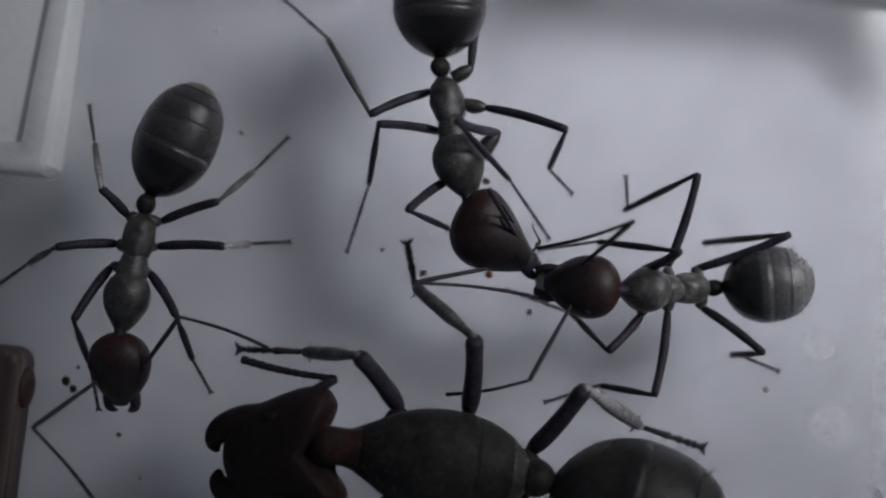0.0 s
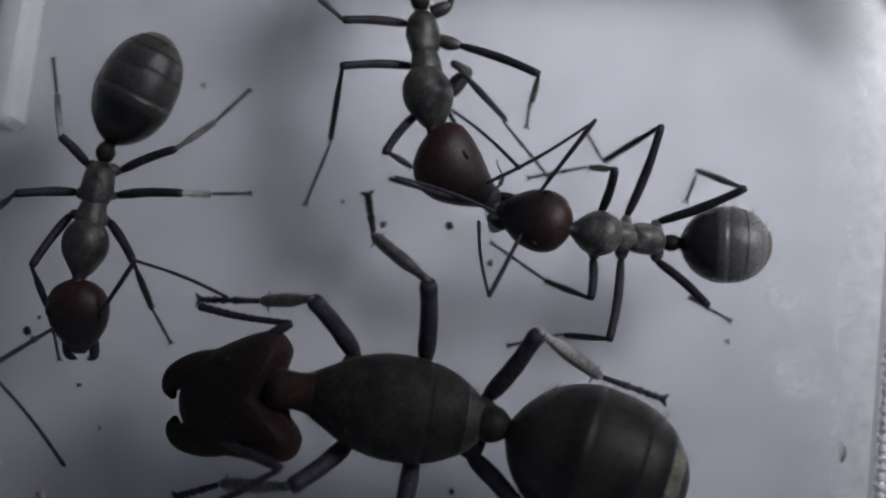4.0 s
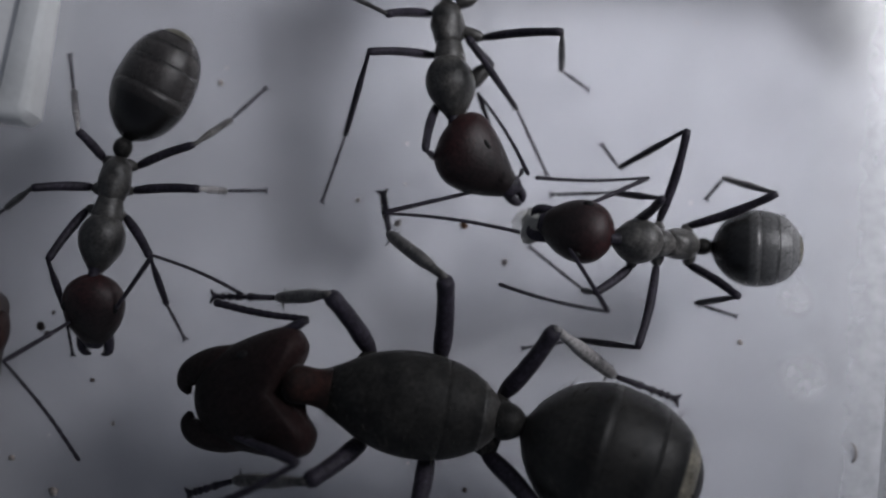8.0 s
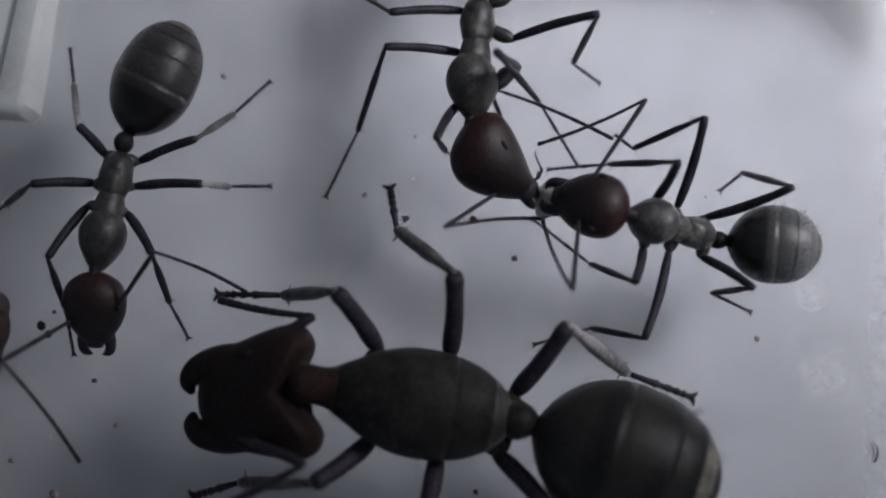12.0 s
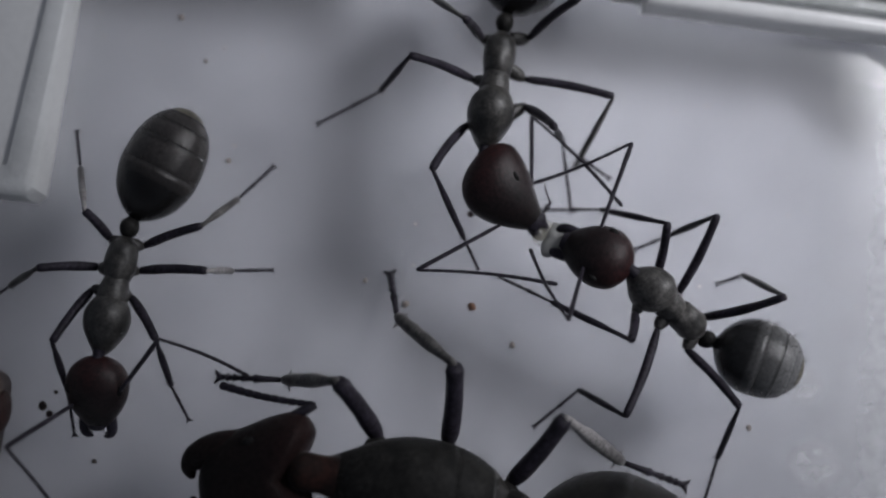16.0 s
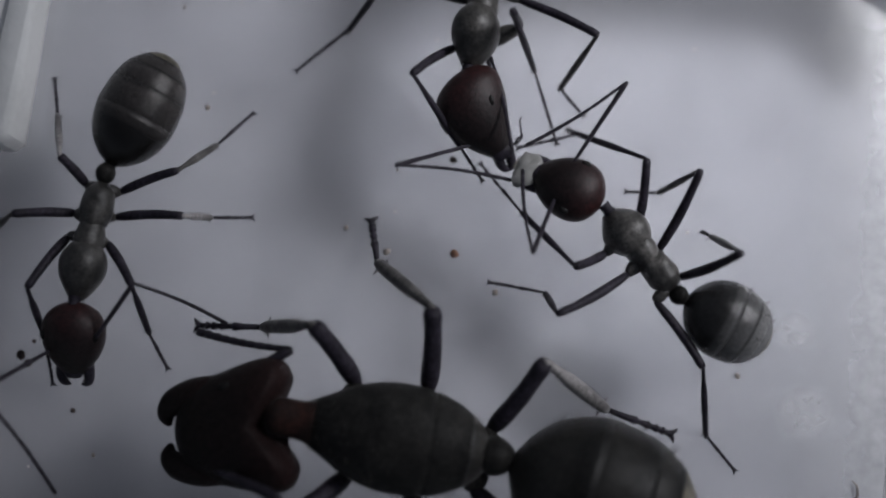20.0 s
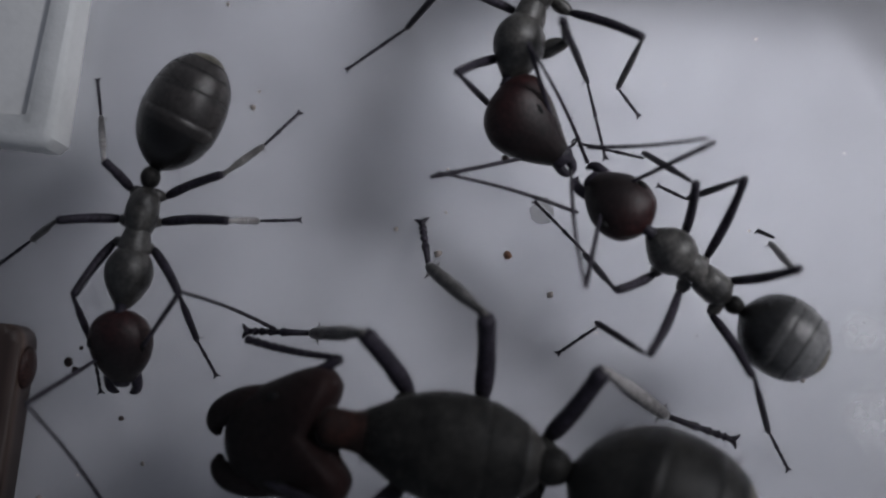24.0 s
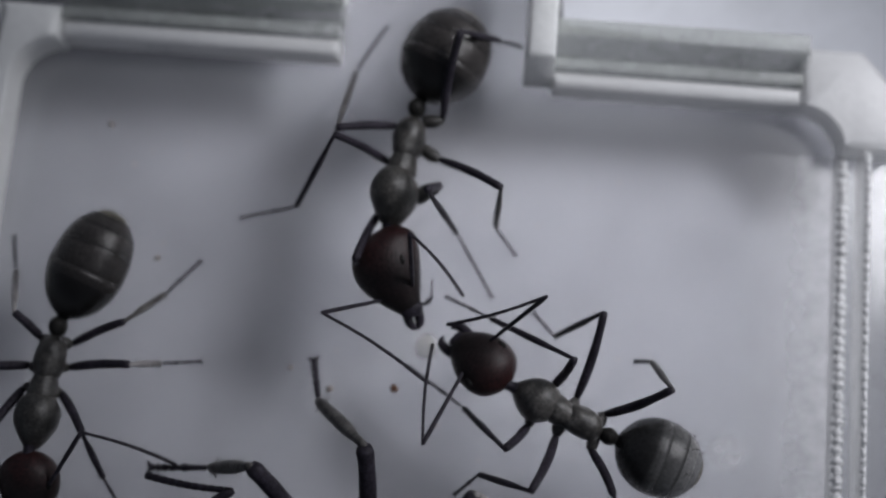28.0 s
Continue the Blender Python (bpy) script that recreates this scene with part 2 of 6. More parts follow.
# ---- mesh helpers: all shapes are made in millimetres ----
def part(name, bm, mat, parent=None, label="", smooth=True):
    """Links a bmesh as one mesh object under a thing or a part."""
    bmesh.ops.scale(bm, vec=(MM, MM, MM), verts=bm.verts)
    bmesh.ops.recalc_face_normals(bm, faces=bm.faces)
    me = bpy.data.meshes.new(name)
    bm.to_mesh(me)
    bm.free()
    me.shade_smooth()
    if not smooth:
        me.set_sharp_from_angle(angle=radians(38))
    me.materials.append(mat)
    ob = new(name, me)
    ob.parent = parent
    if label:
        ob["label"] = label
    return ob


def loft(bm, rings, n=20, power=2.0):
    """A closed skin through rings (x, half width, half height, centre z, centre y); power over 2 squares the section."""
    loops = []
    for x, ry, rz, cz, cy in rings:
        loop = []
        for i in range(n):
            a = 2 * math.pi * i / n
            c, s = math.cos(a), math.sin(a)
            c = math.copysign(abs(c) ** (2 / power), c)
            s = math.copysign(abs(s) ** (2 / power), s)
            loop.append(bm.verts.new((x, cy + ry * c, cz + rz * s)))
        loops.append(loop)
    for a, b in zip(loops, loops[1:]):
        for i in range(n):
            bm.faces.new((a[i], a[(i + 1) % n], b[(i + 1) % n], b[i]))
    bm.faces.new(loops[0][::-1])
    bm.faces.new(loops[-1])
    return bm


def spline(points, x):
    """Smooth value of a profile of (x, value) points, with no flat steps at the points."""
    n = len(points)
    for i in range(n - 1):
        (x0, v0), (x1, v1) = points[i], points[i + 1]
        if x <= x1 or i == n - 2:
            xa, va = points[max(i - 1, 0)]
            xb, vb = points[min(i + 2, n - 1)]
            h = x1 - x0
            m0, m1 = (v1 - va) / (x1 - xa) * h, (vb - v0) / (xb - x0) * h
            u = min(1.0, max(0.0, (x - x0) / h))
            return (2 * u**3 - 3 * u**2 + 1) * v0 + (u**3 - 2 * u**2 + u) * m0 + (3 * u**2 - 2 * u**3) * v1 + (u**3 - u**2) * m1


def pod(length, half_width, half_height, profile, x0=0.0, steps=14, droop=0.0):
    """A lofted body piece whose width follows the profile from 0 to 1 along its length."""
    bm = bmesh.new()
    rings = []
    for i in range(steps + 1):
        u = 0.5 - 0.5 * math.cos(math.pi * i / steps)
        k = spline(profile, u)
        rings.append((x0 + length * u, half_width * k, half_height * k, droop * u * u, 0.0))
    return loft(bm, rings, 28 if steps > 14 else 20)


def rumple(bm, amount, scale, seed=0.0):
    """Uneven dents and lumps all over a mesh."""
    for v in bm.verts:
        v.co += v.co.normalized() * amount * noise.noise(v.co * scale + Vector((seed, 0, 0)))
    return bm


def tube(bm, path, radii, n=8):
    """A round tube along a path of points."""
    loops = []
    pts = [Vector(p) for p in path]
    for i, p in enumerate(pts):
        d = (pts[min(i + 1, len(pts) - 1)] - pts[max(i - 1, 0)]).normalized()
        side = d.cross(Vector((0, 0, 1)) if abs(d.z) < 0.9 else Vector((0, 1, 0))).normalized()
        up = side.cross(d)
        loops.append([bm.verts.new(p + radii[i] * (math.cos(a) * side + math.sin(a) * up)) for a in (2 * math.pi * k / n for k in range(n))])
    for a, b in zip(loops, loops[1:]):
        for i in range(n):
            bm.faces.new((a[i], a[(i + 1) % n], b[(i + 1) % n], b[i]))
    bm.faces.new(loops[0][::-1])
    bm.faces.new(loops[-1])
    return bm


def aim(origin, target):
    """The pose at origin (mm) whose x axis points at target (mm), z up."""
    o, x = Vector(origin), (Vector(target) - Vector(origin)).normalized()
    y = Vector((0, 0, 1)).cross(x).normalized()
    z = x.cross(y)
    m = Matrix((x, y, z)).transposed().to_4x4()
    m.translation = o * MM
    return m


def slab(bm, outline, z0, z1, bevel=0.0, segments=3):
    """A prism over a closed outline of (x, y), its edges rounded."""
    low = [bm.verts.new((x, y, z0)) for x, y in outline]
    top = [bm.verts.new((x, y, z1)) for x, y in outline]
    n = len(outline)
    for i in range(n):
        bm.faces.new((low[i], low[(i + 1) % n], top[(i + 1) % n], top[i]))
    bm.faces.new(low[::-1])
    lid = bm.faces.new(top)
    if bevel:
        edges = [e for e in lid.edges] + [e for v in low for e in v.link_edges if e.other_vert(v) in top and e.calc_face_angle(0.0) > radians(34)]
        bmesh.ops.bevel(bm, geom=edges, offset=bevel, segments=segments, affect="EDGES", profile=0.5)
    return bm


# ---- the box: floor, walls with two doorways, table ----
TURN = Matrix.Rotation(radians(-5.4), 4, "Z")
WALL_H = 2.7


def placed(ob, x=0.0, y=0.0, z=0.0, turn=0.0):
    ob.matrix_basis = TURN @ pose(x * MM, y * MM, z * MM, 0, 0, turn)
    return ob


def arc(cx, cy, r, a0, a1, n=14):
    return [(cx + r * math.cos(radians(a0 + (a1 - a0) * i / n)), cy + r * math.sin(radians(a0 + (a1 - a0) * i / n))) for i in range(n + 1)]


def flat(name, x0, y0, x1, y1, z, mat, cells, wave=0.0):
    bm = bmesh.new()
    bmesh.ops.create_grid(bm, x_segments=cells, y_segments=cells, size=0.5)
    for v in bm.verts:
        v.co = ((x0 + x1) / 2 + v.co.x * (x1 - x0), (y0 + y1) / 2 + v.co.y * (y1 - y0), z + wave * noise.noise((v.co.x * 9, v.co.y * 9, 0)))
    return placed(part(name, bm, mat))


table = flat("table", -400, -400, 400, 400, -2.6, TABLE, 8)
tagged(table, "bluish white tabletop under the plastic box", "table", kind="structure")
bm = slab(bmesh.new(), [(-24, -16), (16.9, -16), (16.9, 13.0), (15.6, 14.5), (5.9, 14.5), (5.9, 18.5), (-24, 18.5)], -1.5, 0.0, 0.3)
floor = placed(part("floor", bm, FLOOR, smooth=False))
floor.visible_shadow = False  # a clear pane
tagged(floor, "milky clear plastic box floor over the white table", "floor", kind="structure")

R = 1.35
UR, VT, VE = 15.0, 12.7, 12.32  # inner faces: east wall, north wall beside and past the doorway


def wall(name, outline, mat, label, bevel=0.28, h=WALL_H):
    ob = placed(part(name, slab(bmesh.new(), outline, -0.05, h, bevel), mat, smooth=False))
    ob.visible_shadow = mat is not WALL  # clear panes let the daylight in
    return tagged(ob, label, "wall", kind="structure")


# clear walls are stepped: a rounded white lip, a sunk pane, a ridge and an outer pane
def bend(offset, a0, a1, n=10):
    return arc(UR - R, VE - R, R + offset, a0, a1, n)


def clear_wall(name, run, label, steps, clear=False):
    """A stepped wall whose outline at any distance outwards is run(distance); steps (from, to, height, material); a clear wall lets all daylight in."""
    d0, d1, h, mat = steps[0]
    ob = wall(name, run(d0) + run(d1)[::-1], mat, label, 0.22, h)
    for piece, (d0, d1, h, mat) in zip(("sunk_pane", "ridge", "outer_pane"), steps[1:]):
        strip = part(piece, slab(bmesh.new(), run(d0 + 0.003) + run(d1)[::-1], -0.05, h, 0.09), mat, ob, smooth=False)
        strip.visible_shadow = mat is not WALL and not clear
    ob.visible_shadow = ob.visible_shadow and not clear
    return ob


def run_north(d):
    return [(5.95, VE + d), (UR - R, VE + d)]


def run_east(d):
    return [(UR + d, VE - R), (UR + d, -15.5)]


def run_west(d):
    return [(-11.12 + R, VT + 0.15 + d), (-0.85, VT + 0.15 + d)]


STEPS = [(0, 0.55, 1.0, LIP), (0.55, 0.95, 1.2, GREY_BAND), (0.95, 1.3, 2.2, WALL), (1.3, 1.9, 2.0, GREY_BAND)]
clear_wall("wall_north", run_north, "clear stepped plastic box wall beside the far doorway", STEPS)
clear_wall("wall_east", run_east, "clear stepped plastic box wall with modelled glints along the inner edge", [(-0.08, 0.3, 0.3, LIP), (0.3, 0.62, 0.5, WALL), (0.62, 0.85, 1.0, LIP), (0.85, 1.7, 0.9, WALL)], True)
clear_wall("wall_north_2", run_west, "clear stepped plastic wall between corner and far doorway", STEPS)
wall("wall_corner", bend(0, 89.9, 0.1, 16) + [(UR + 1.7, VE - R + 0.003), (UR + 1.7, VE + 0.6), (UR + 0.5, VE + 1.9), (UR - R + 0.003, VE + 1.9)], LIP, "milky plastic corner of the box with a chamfered outer edge", 0.3, 1.1)
wall("ledge_north", [(-20, VT + 2.07), (-0.87, VT + 2.07), (-0.87, VT + 5.2), (-20, VT + 5.2)], SLAB, "grey plastic block behind the far wall", 0.1, 0.9)
WX = -11.12  # inner face of the west wall
wall("wall_west", arc(WX + R, VT - R, R, 180, 90) + [(WX + R, VT + 1.1), (WX - 0.62, VT + 1.1), (WX - 0.62, 4.62), (-20, 4.62), (-20, 4.05), (WX - 0.25, 4.05), (WX, 4.30)], FROST, "frosted white plastic wall ending at a side doorway", 0.28, 1.3)
wall("ledge_west", [(WX - 0.42, VT + 1.05), (WX - 0.42, 4.4), (-20, 4.4), (-20, VT + 1.05)], SLAB, "grey plastic block between the chamber walls", 0.05, 1.12)
wall("wall_south", [(-11.0, -15.5), (-11.0, -14.0), (UR - 0.02, -14.0), (UR - 0.02, -15.5)], WALL, "clear plastic box wall closing the near side")
bm = slab(bmesh.new(), [(-0.45, -0.1), (0.45, -0.1), (0.45, 5.0), (-0.45, 5.0)], 0.0, WALL_H + 0.1, 0.2)
jamb = placed(part("door_jamb", bm, FROST, smooth=False), 5.48, VT)
tagged(jamb, "frosted white plastic edge beside the far doorway", "door jamb", kind="structure")
# glossy white lumps modelled in place of glints along the right-hand wall
for u, top, r0 in ((UR + 0.14, 0.36, 0.15), (UR + 0.74, 0.98, 0.085)):
    bm = bmesh.new()
    n = 640
    y0, y1 = -14.0, VE - R - 0.3
    pts = [(u + 0.05 * noise.noise((0, i * 0.7, 3)), y0 + (y1 - y0) * i / n, top + 0.5 * r0 * noise.noise((i * 1.7, 0, 0))) for i in range(n + 1)]
    tube(bm, pts, [r0 * (0.45 + 0.75 * abs(math.sin(i * 0.44 + 0.8 * noise.noise((i * 0.05, 1, u)))) ** 0.7) * (1.0 + 0.45 * noise.noise((i * 0.23, 5, u))) for i in range(n + 1)], 8)
    bead = placed(part("glint_bead", bm, BEAD))
    bead.visible_shadow = False
    tagged(bead, "glossy white lumps in place of glints along the wall's foot", "trim", kind="structure")

# Patchy white film, denser towards the wall, put in for the brighter floor there
HAZE, ht, hb = material("whitish_floor_film")
hb.inputs["Base Color"].default_value = (0.95, 0.95, 0.96, 1)
hb.inputs["Roughness"].default_value = 0.6
hsep = ht.nodes.new("ShaderNodeSeparateXYZ")
ht.links.new(ht.nodes.new("ShaderNodeTexCoord").outputs["Generated"], hsep.inputs[0])
hpatch = ramp(ht, grain(ht, 1.3, 5), [(0.3, (0.55,) * 3), (0.65, (1.0,) * 3)])
ht.links.new(mix(ht, 1.0, ramp(ht, hsep.outputs[0], [(0.0, (0.0,) * 3), (0.5, (0.22,) * 3), (1.0, (0.68,) * 3)]), hpatch, "MULTIPLY"), hb.inputs["Alpha"])
bm = bmesh.new()
bm.faces.new([bm.verts.new(v) for v in ((UR - 3.0, -14.0, 0.006), (UR - 0.09, -14.0, 0.006), (UR - 0.09, VE - R, 0.006), (UR - 3.0, VE - R, 0.006))])
haze = placed(part("floor_film", bm, HAZE, smooth=False))
haze.visible_shadow = False
tagged(haze, "whitish film on the floor, denser towards the clear wall", "scuff marks", kind="structure")

# brown wooden block at the side of the chamber
bm = slab(bmesh.new(), [(-21, -14)] + [(-11.2, -14)] + arc(-11.7, -1.45, 0.5, 0, 90, 6) + [(-21, -0.95)], 0.0, 1.4, 0.3, 4)
block = placed(part("wooden_block", bm, WOOD), 0.0, 0.0, 0.004)
bm = bmesh.new()
bmesh.ops.create_uvsphere(bm, u_segments=16, v_segments=10, radius=1.0)
for v in bm.verts:
    v.co = (-11.19 + 0.24 * v.co.x, -2.1 + 0.62 * v.co.y, 0.62 + 0.55 * v.co.z)
part("bump", bm, BUMP, block, "dark red rounded lump on the side")
tagged(block, "red-brown wooden block with rounded edges on the white floor", "wooden block")


# ---- crumbs, marks and the drop ----
def crumb(x, y, size, mat, label, name="crumb", flatness=0.6, seed=0.0):
    bm = bmesh.new()
    bmesh.ops.create_icosphere(bm, subdivisions=2, radius=size)
    for v in bm.verts:
        v.co *= 1 + 0.55 * noise.noise(v.co * (2.2 / size) + Vector((seed, x, y)))
        v.co.z *= flatness
    low = min(v.co.z for v in bm.verts)
    for v in bm.verts:
        v.co.z -= low
    ob = part(name, bm, mat)
    ob.matrix_basis = pose(x * MM, y * MM, 0.0)
    return tagged(ob, label, "crumb", "crumbs on the floor")


for x, y, size, mat, label in (
    (-10.34, -0.85, 0.130, CRUMB_DARK, 'tiny dark crumb of dirt on the floor'),
    (-10.12, -1.08, 0.110, CRUMB_DARK, 'tiny dark crumb of dirt on the floor'),
    (-8.76, -2.41, 0.075, CRUMB_DARK, 'tiny dark crumb of dirt on the floor'),
    (2.08, 2.44, 0.120, CRUMB, 'tiny reddish brown crumb on the floor'),
    (-1.11, 3.12, 0.070, CRUMB_PALE, 'tiny faint tan speck on the floor'),
    (1.98, 5.22, 0.110, CRUMB_DARK, 'tiny dark crumb of dirt on the floor'),
    (-5.35, 6.60, 0.080, CRUMB_PALE, 'tiny faint tan speck on the floor'),
    (2.24, -5.40, 0.085, CRUMB_DARK, 'tiny dark crumb of dirt on the floor'),
    (-8.09, -3.66, 0.060, CRUMB_PALE, 'tiny faint tan speck on the floor'),
    (10.38, -0.91, 0.080, CRUMB_PALE, 'tiny faint tan speck on the floor'),
    (-9.71, -5.64, 0.130, CRUMB_PALE, 'tiny faint tan speck on the floor'),
    (-10.98, -4.69, 0.090, CRUMB_PALE, 'tiny faint tan speck on the floor'),
    (-7.00, 11.00, 0.090, CRUMB_PALE, 'tiny faint tan speck on the floor'),
    (3.30, 1.33, 0.090, CRUMB_PALE, 'tiny faint tan speck on the floor'),
    (-6.20, 9.66, 0.060, CRUMB_PALE, 'tiny faint tan speck on the floor'),
    (0.10, 2.45, 0.100, CRUMB_PALE, 'tiny faint tan speck on the floor'),
    (-10.00, -0.45, 0.060, CRUMB_DARK, 'tiny dark crumb of dirt on the floor'),
):
    crumb(x, y, size, mat, label)


for x, y, r in ((12.1, 0.4, 0.66), (12.35, -1.95, 0.90)):
    bm = bmesh.new()
    bmesh.ops.create_circle(bm, cap_ends=True, segments=28, radius=r)
    for v in bm.verts:
        v.co *= 1 + 0.10 * noise.noise(Vector((v.co.x * 1.2, v.co.y * 1.2, x)))
    mark = part("water_mark", bm, RESIDUE, smooth=False)
    mark.matrix_basis = pose(x * MM, y * MM, 0.004 * MM)
    tagged(mark, "faint whitish dried water mark on the floor", "water mark", "water marks")

rng = random.Random(11)
bm = bmesh.new()
for _ in range(75):
    x, y, q = rng.uniform(-11, 14), rng.uniform(-7, 12), rng.uniform(0.018, 0.045)
    ring = [bm.verts.new((x + q * rng.uniform(0.5, 1.5) * math.cos(k * 1.05), y + q * rng.uniform(0.5, 1.5) * math.sin(k * 1.05), 0.006)) for k in range(6)]
    tip = bm.verts.new((x, y, 0.006 + q * 0.5))
    for k in range(6):
        bm.faces.new((ring[k], ring[(k + 1) % 6], tip))
dust = part("dust", bm, CRUMB_PALE)
tagged(dust, "scattered tiny faint specks of dust on the floor", "dust", kind="stuff")

bm = bmesh.new()
tube(bm, [(0, 0, 0.05), (0.12, 0.16, 0.09), (0.15, 0.42, 0.12), (0.05, 0.6, 0.08)], [0.03, 0.045, 0.035, 0.012])
shred = part("fibre", bm, CRUMB_PALE)
shred.matrix_basis = pose(13.72 * MM, -4.4 * MM, 0, 0, 0, 10)
tagged(shred, "short curled brown fibre on the floor", "fibre")

bm = bmesh.new()
bmesh.ops.create_uvsphere(bm, u_segments=20, v_segments=12, radius=0.48)
for v in bm.verts:
    v.co = (v.co.x * 0.8, v.co.y * (1.0 + 0.25 * noise.noise(v.co * 2)), v.co.z * 0.55)
    v.co *= 1 + 0.5 * noise.noise(v.co * 3.1)
drop = part("food_drop", bm, DROP)
tagged(drop, "milky drop of liquid held between the mandibles", "drop")


bm = bmesh.new()
bmesh.ops.create_uvsphere(bm, u_segments=18, v_segments=8, radius=0.36)
for v in bm.verts:
    v.co *= 1 + 0.35 * noise.noise(v.co * 4.0)
    v.co.z = max(0.0, v.co.z) * 0.22
spilled = part("spilled_drop", bm, SPILL)
tagged(spilled, "pale yellowish drop of liquid spilled on the floor", "drop")


# ---- ants ----
FEMUR_SHAPE = [(0.0, 0.66), (0.10, 0.98), (0.30, 1.06), (0.60, 1.0), (0.85, 1.02), (0.95, 1.08), (1.0, 0.86)]
TIBIA_SHAPE = [(0.0, 0.55), (0.06, 0.72), (0.16, 0.66), (0.40, 1.0), (0.70, 1.05), (0.94, 1.08), (1.0, 0.75)]


def segment(name, length, r0, r1, mat, ant, bulge=0.0, label="", bend=0.0, shape=None):
    """One leg piece along x, thickest where it bulges; shape: factors of its thickness along it."""
    bm = bmesh.new()
    n = 14
    path, radii = [], []
    for i in range(n + 1):
        u = i / n
        path.append((length * u, bend * math.sin(math.pi * u), 0))
        end = spline(shape, u) if shape else min(1.0, 0.72 + 2.6 * min(u, 1 - u))
        end *= 1 + 0.10 * noise.noise((length * 7, i * 0.6, r0 * 30))
        radii.append((r0 + (r1 - r0) * u + bulge * math.sin(math.pi * min(1, u * 1.15))) * end)
    tube(bm, path, radii, 10)
    return part(name, bm, mat, ant, label)


def tarsus(length, r, ant):
    """Five joints that widen to their ends, in one skin, and two claws."""
    bm = bmesh.new()
    cuts = (0.0, 0.46, 0.64, 0.77, 0.87, 1.0)
    path, radii = [], []
    for a, b in zip(cuts, cuts[1:]):
        path += [(length * a, 0, 0), (length * (a + 0.75 * (b - a)), 0, 0), (length * (b - 0.015), 0, 0)]
        radii += [r * 0.62, r * 0.82, r * 1.12]
    tube(bm, path + [(length, 0, 0)], radii + [r * 0.5], 7)
    foot = part("tarsus", bm, LEG, ant)
    for s in (-1, 1):
        bm = bmesh.new()
        tube(bm, [(length * 0.985, 0, 0), (length + 0.5 * r, s * 0.9 * r, 0), (length + 1.3 * r, s * 1.7 * r, -0.6 * r)], [r * 0.6, r * 0.5, r * 0.2], 5)
        part("claw", bm, LEG, foot)
    return foot


def spur(tibia, length, r):
    """The short spurs at a tibia's end."""
    for s in (-1, 1):
        bm = bmesh.new()
        tube(bm, [(length * 0.95, 0, 0), (length * 0.98, s * 1.4 * r, -r), (length * 1.02, s * 2.2 * r, -1.6 * r)], [r * 0.28, r * 0.2, r * 0.08], 5)
        part("spur", bm, BRISTLE, tibia)


def antenna_club(length, r, ant):
    """The whip: one skin with eleven beads."""
    bm = bmesh.new()
    n = 11
    path, radii = [], []
    for k in range(n):
        q = r * (0.85 + 0.3 * k / n)
        for f, g in ((0.0, 0.74), (0.35, 1.0), (0.85, 1.0)):
            u = (k + f) / n
            path.append((length * u, 0.025 * length * math.sin(math.pi * u), 0))
            radii.append(q * g)
    tube(bm, path + [(length, 0, 0)], radii + [r * 0.4], 7)
    return part("funiculus", bm, LEG, ant)


HEAD_SHAPE = [(0.0, 0.20), (0.05, 0.50), (0.16, 0.82), (0.32, 0.98), (0.48, 1.0), (0.66, 0.90), (0.82, 0.70), (0.93, 0.50), (1.0, 0.34)]
LONG_HEAD = [(0.0, 0.26), (0.05, 0.58), (0.15, 0.88), (0.30, 1.0), (0.47, 0.98), (0.64, 0.84), (0.80, 0.62), (0.92, 0.43), (1.0, 0.30)]
GASTER_SHAPE = [(0.0, 0.10), (0.06, 0.42), (0.18, 0.76), (0.36, 0.97), (0.52, 1.0), (0.70, 0.93), (0.84, 0.76), (0.94, 0.48), (0.985, 0.27), (1.0, 0.12)]


def dense(path, radii, n=4):
    """A path and its radii with smooth steps between the points."""
    ts = list(range(len(path)))
    fine = [i / n for i in range((len(path) - 1) * n + 1)]
    axes = [[(t, p[k]) for t, p in zip(ts, path)] for k in range(3)]
    return [tuple(spline(ax, f) for ax in axes) for f in fine], [spline(list(zip(ts, radii)), f) for f in fine]


def mandible(length, r, s, mat, head, x, y, gape):
    """A curved jaw that swings out, then hooks in to a toothed point."""
    bm = bmesh.new()
    path = [(x - 0.35 * length, s * y, -0.15), (x, s * (y + 0.5 * gape), -0.18), (x + 0.40 * length, s * (y + gape), -0.22), (x + 0.72 * length, s * (y + 0.72 * gape), -0.25),
            (x + 0.93 * length, s * (y + 0.1 * gape - 0.10 * length), -0.28), (x + length, s * (y - 0.36 * length), -0.30)]
    if r > 0.3:
        path = [(x - 0.85, s * 1.05, -0.15), (x - 0.1, s * 1.0, -0.2), (x + 0.42, s * 0.92, -0.25), (x + 0.74, s * 0.78, -0.28), (x + 0.92, s * 0.52, -0.3), (x + 0.86, s * 0.24, -0.3)]
    tube(bm, *dense(path, [r * 1.0, r * 1.15, r * 1.05, r * 0.9, r * 0.62, r * 0.16]), 14)
    jaw = part("mandible", bm, mat, head)
    for k, (f, d) in enumerate(((0.78, 0.20), (0.62, 0.14))):
        bm = bmesh.new()
        tube(bm, [(x + f * length, s * (y + 0.2 * gape), -0.26), (x + (f + 0.02) * length, s * (y - d * length - 0.25 * r), -0.28)], [r * 0.45, r * 0.12], 6)
        part("tooth", bm, mat, jaw)
    return jaw


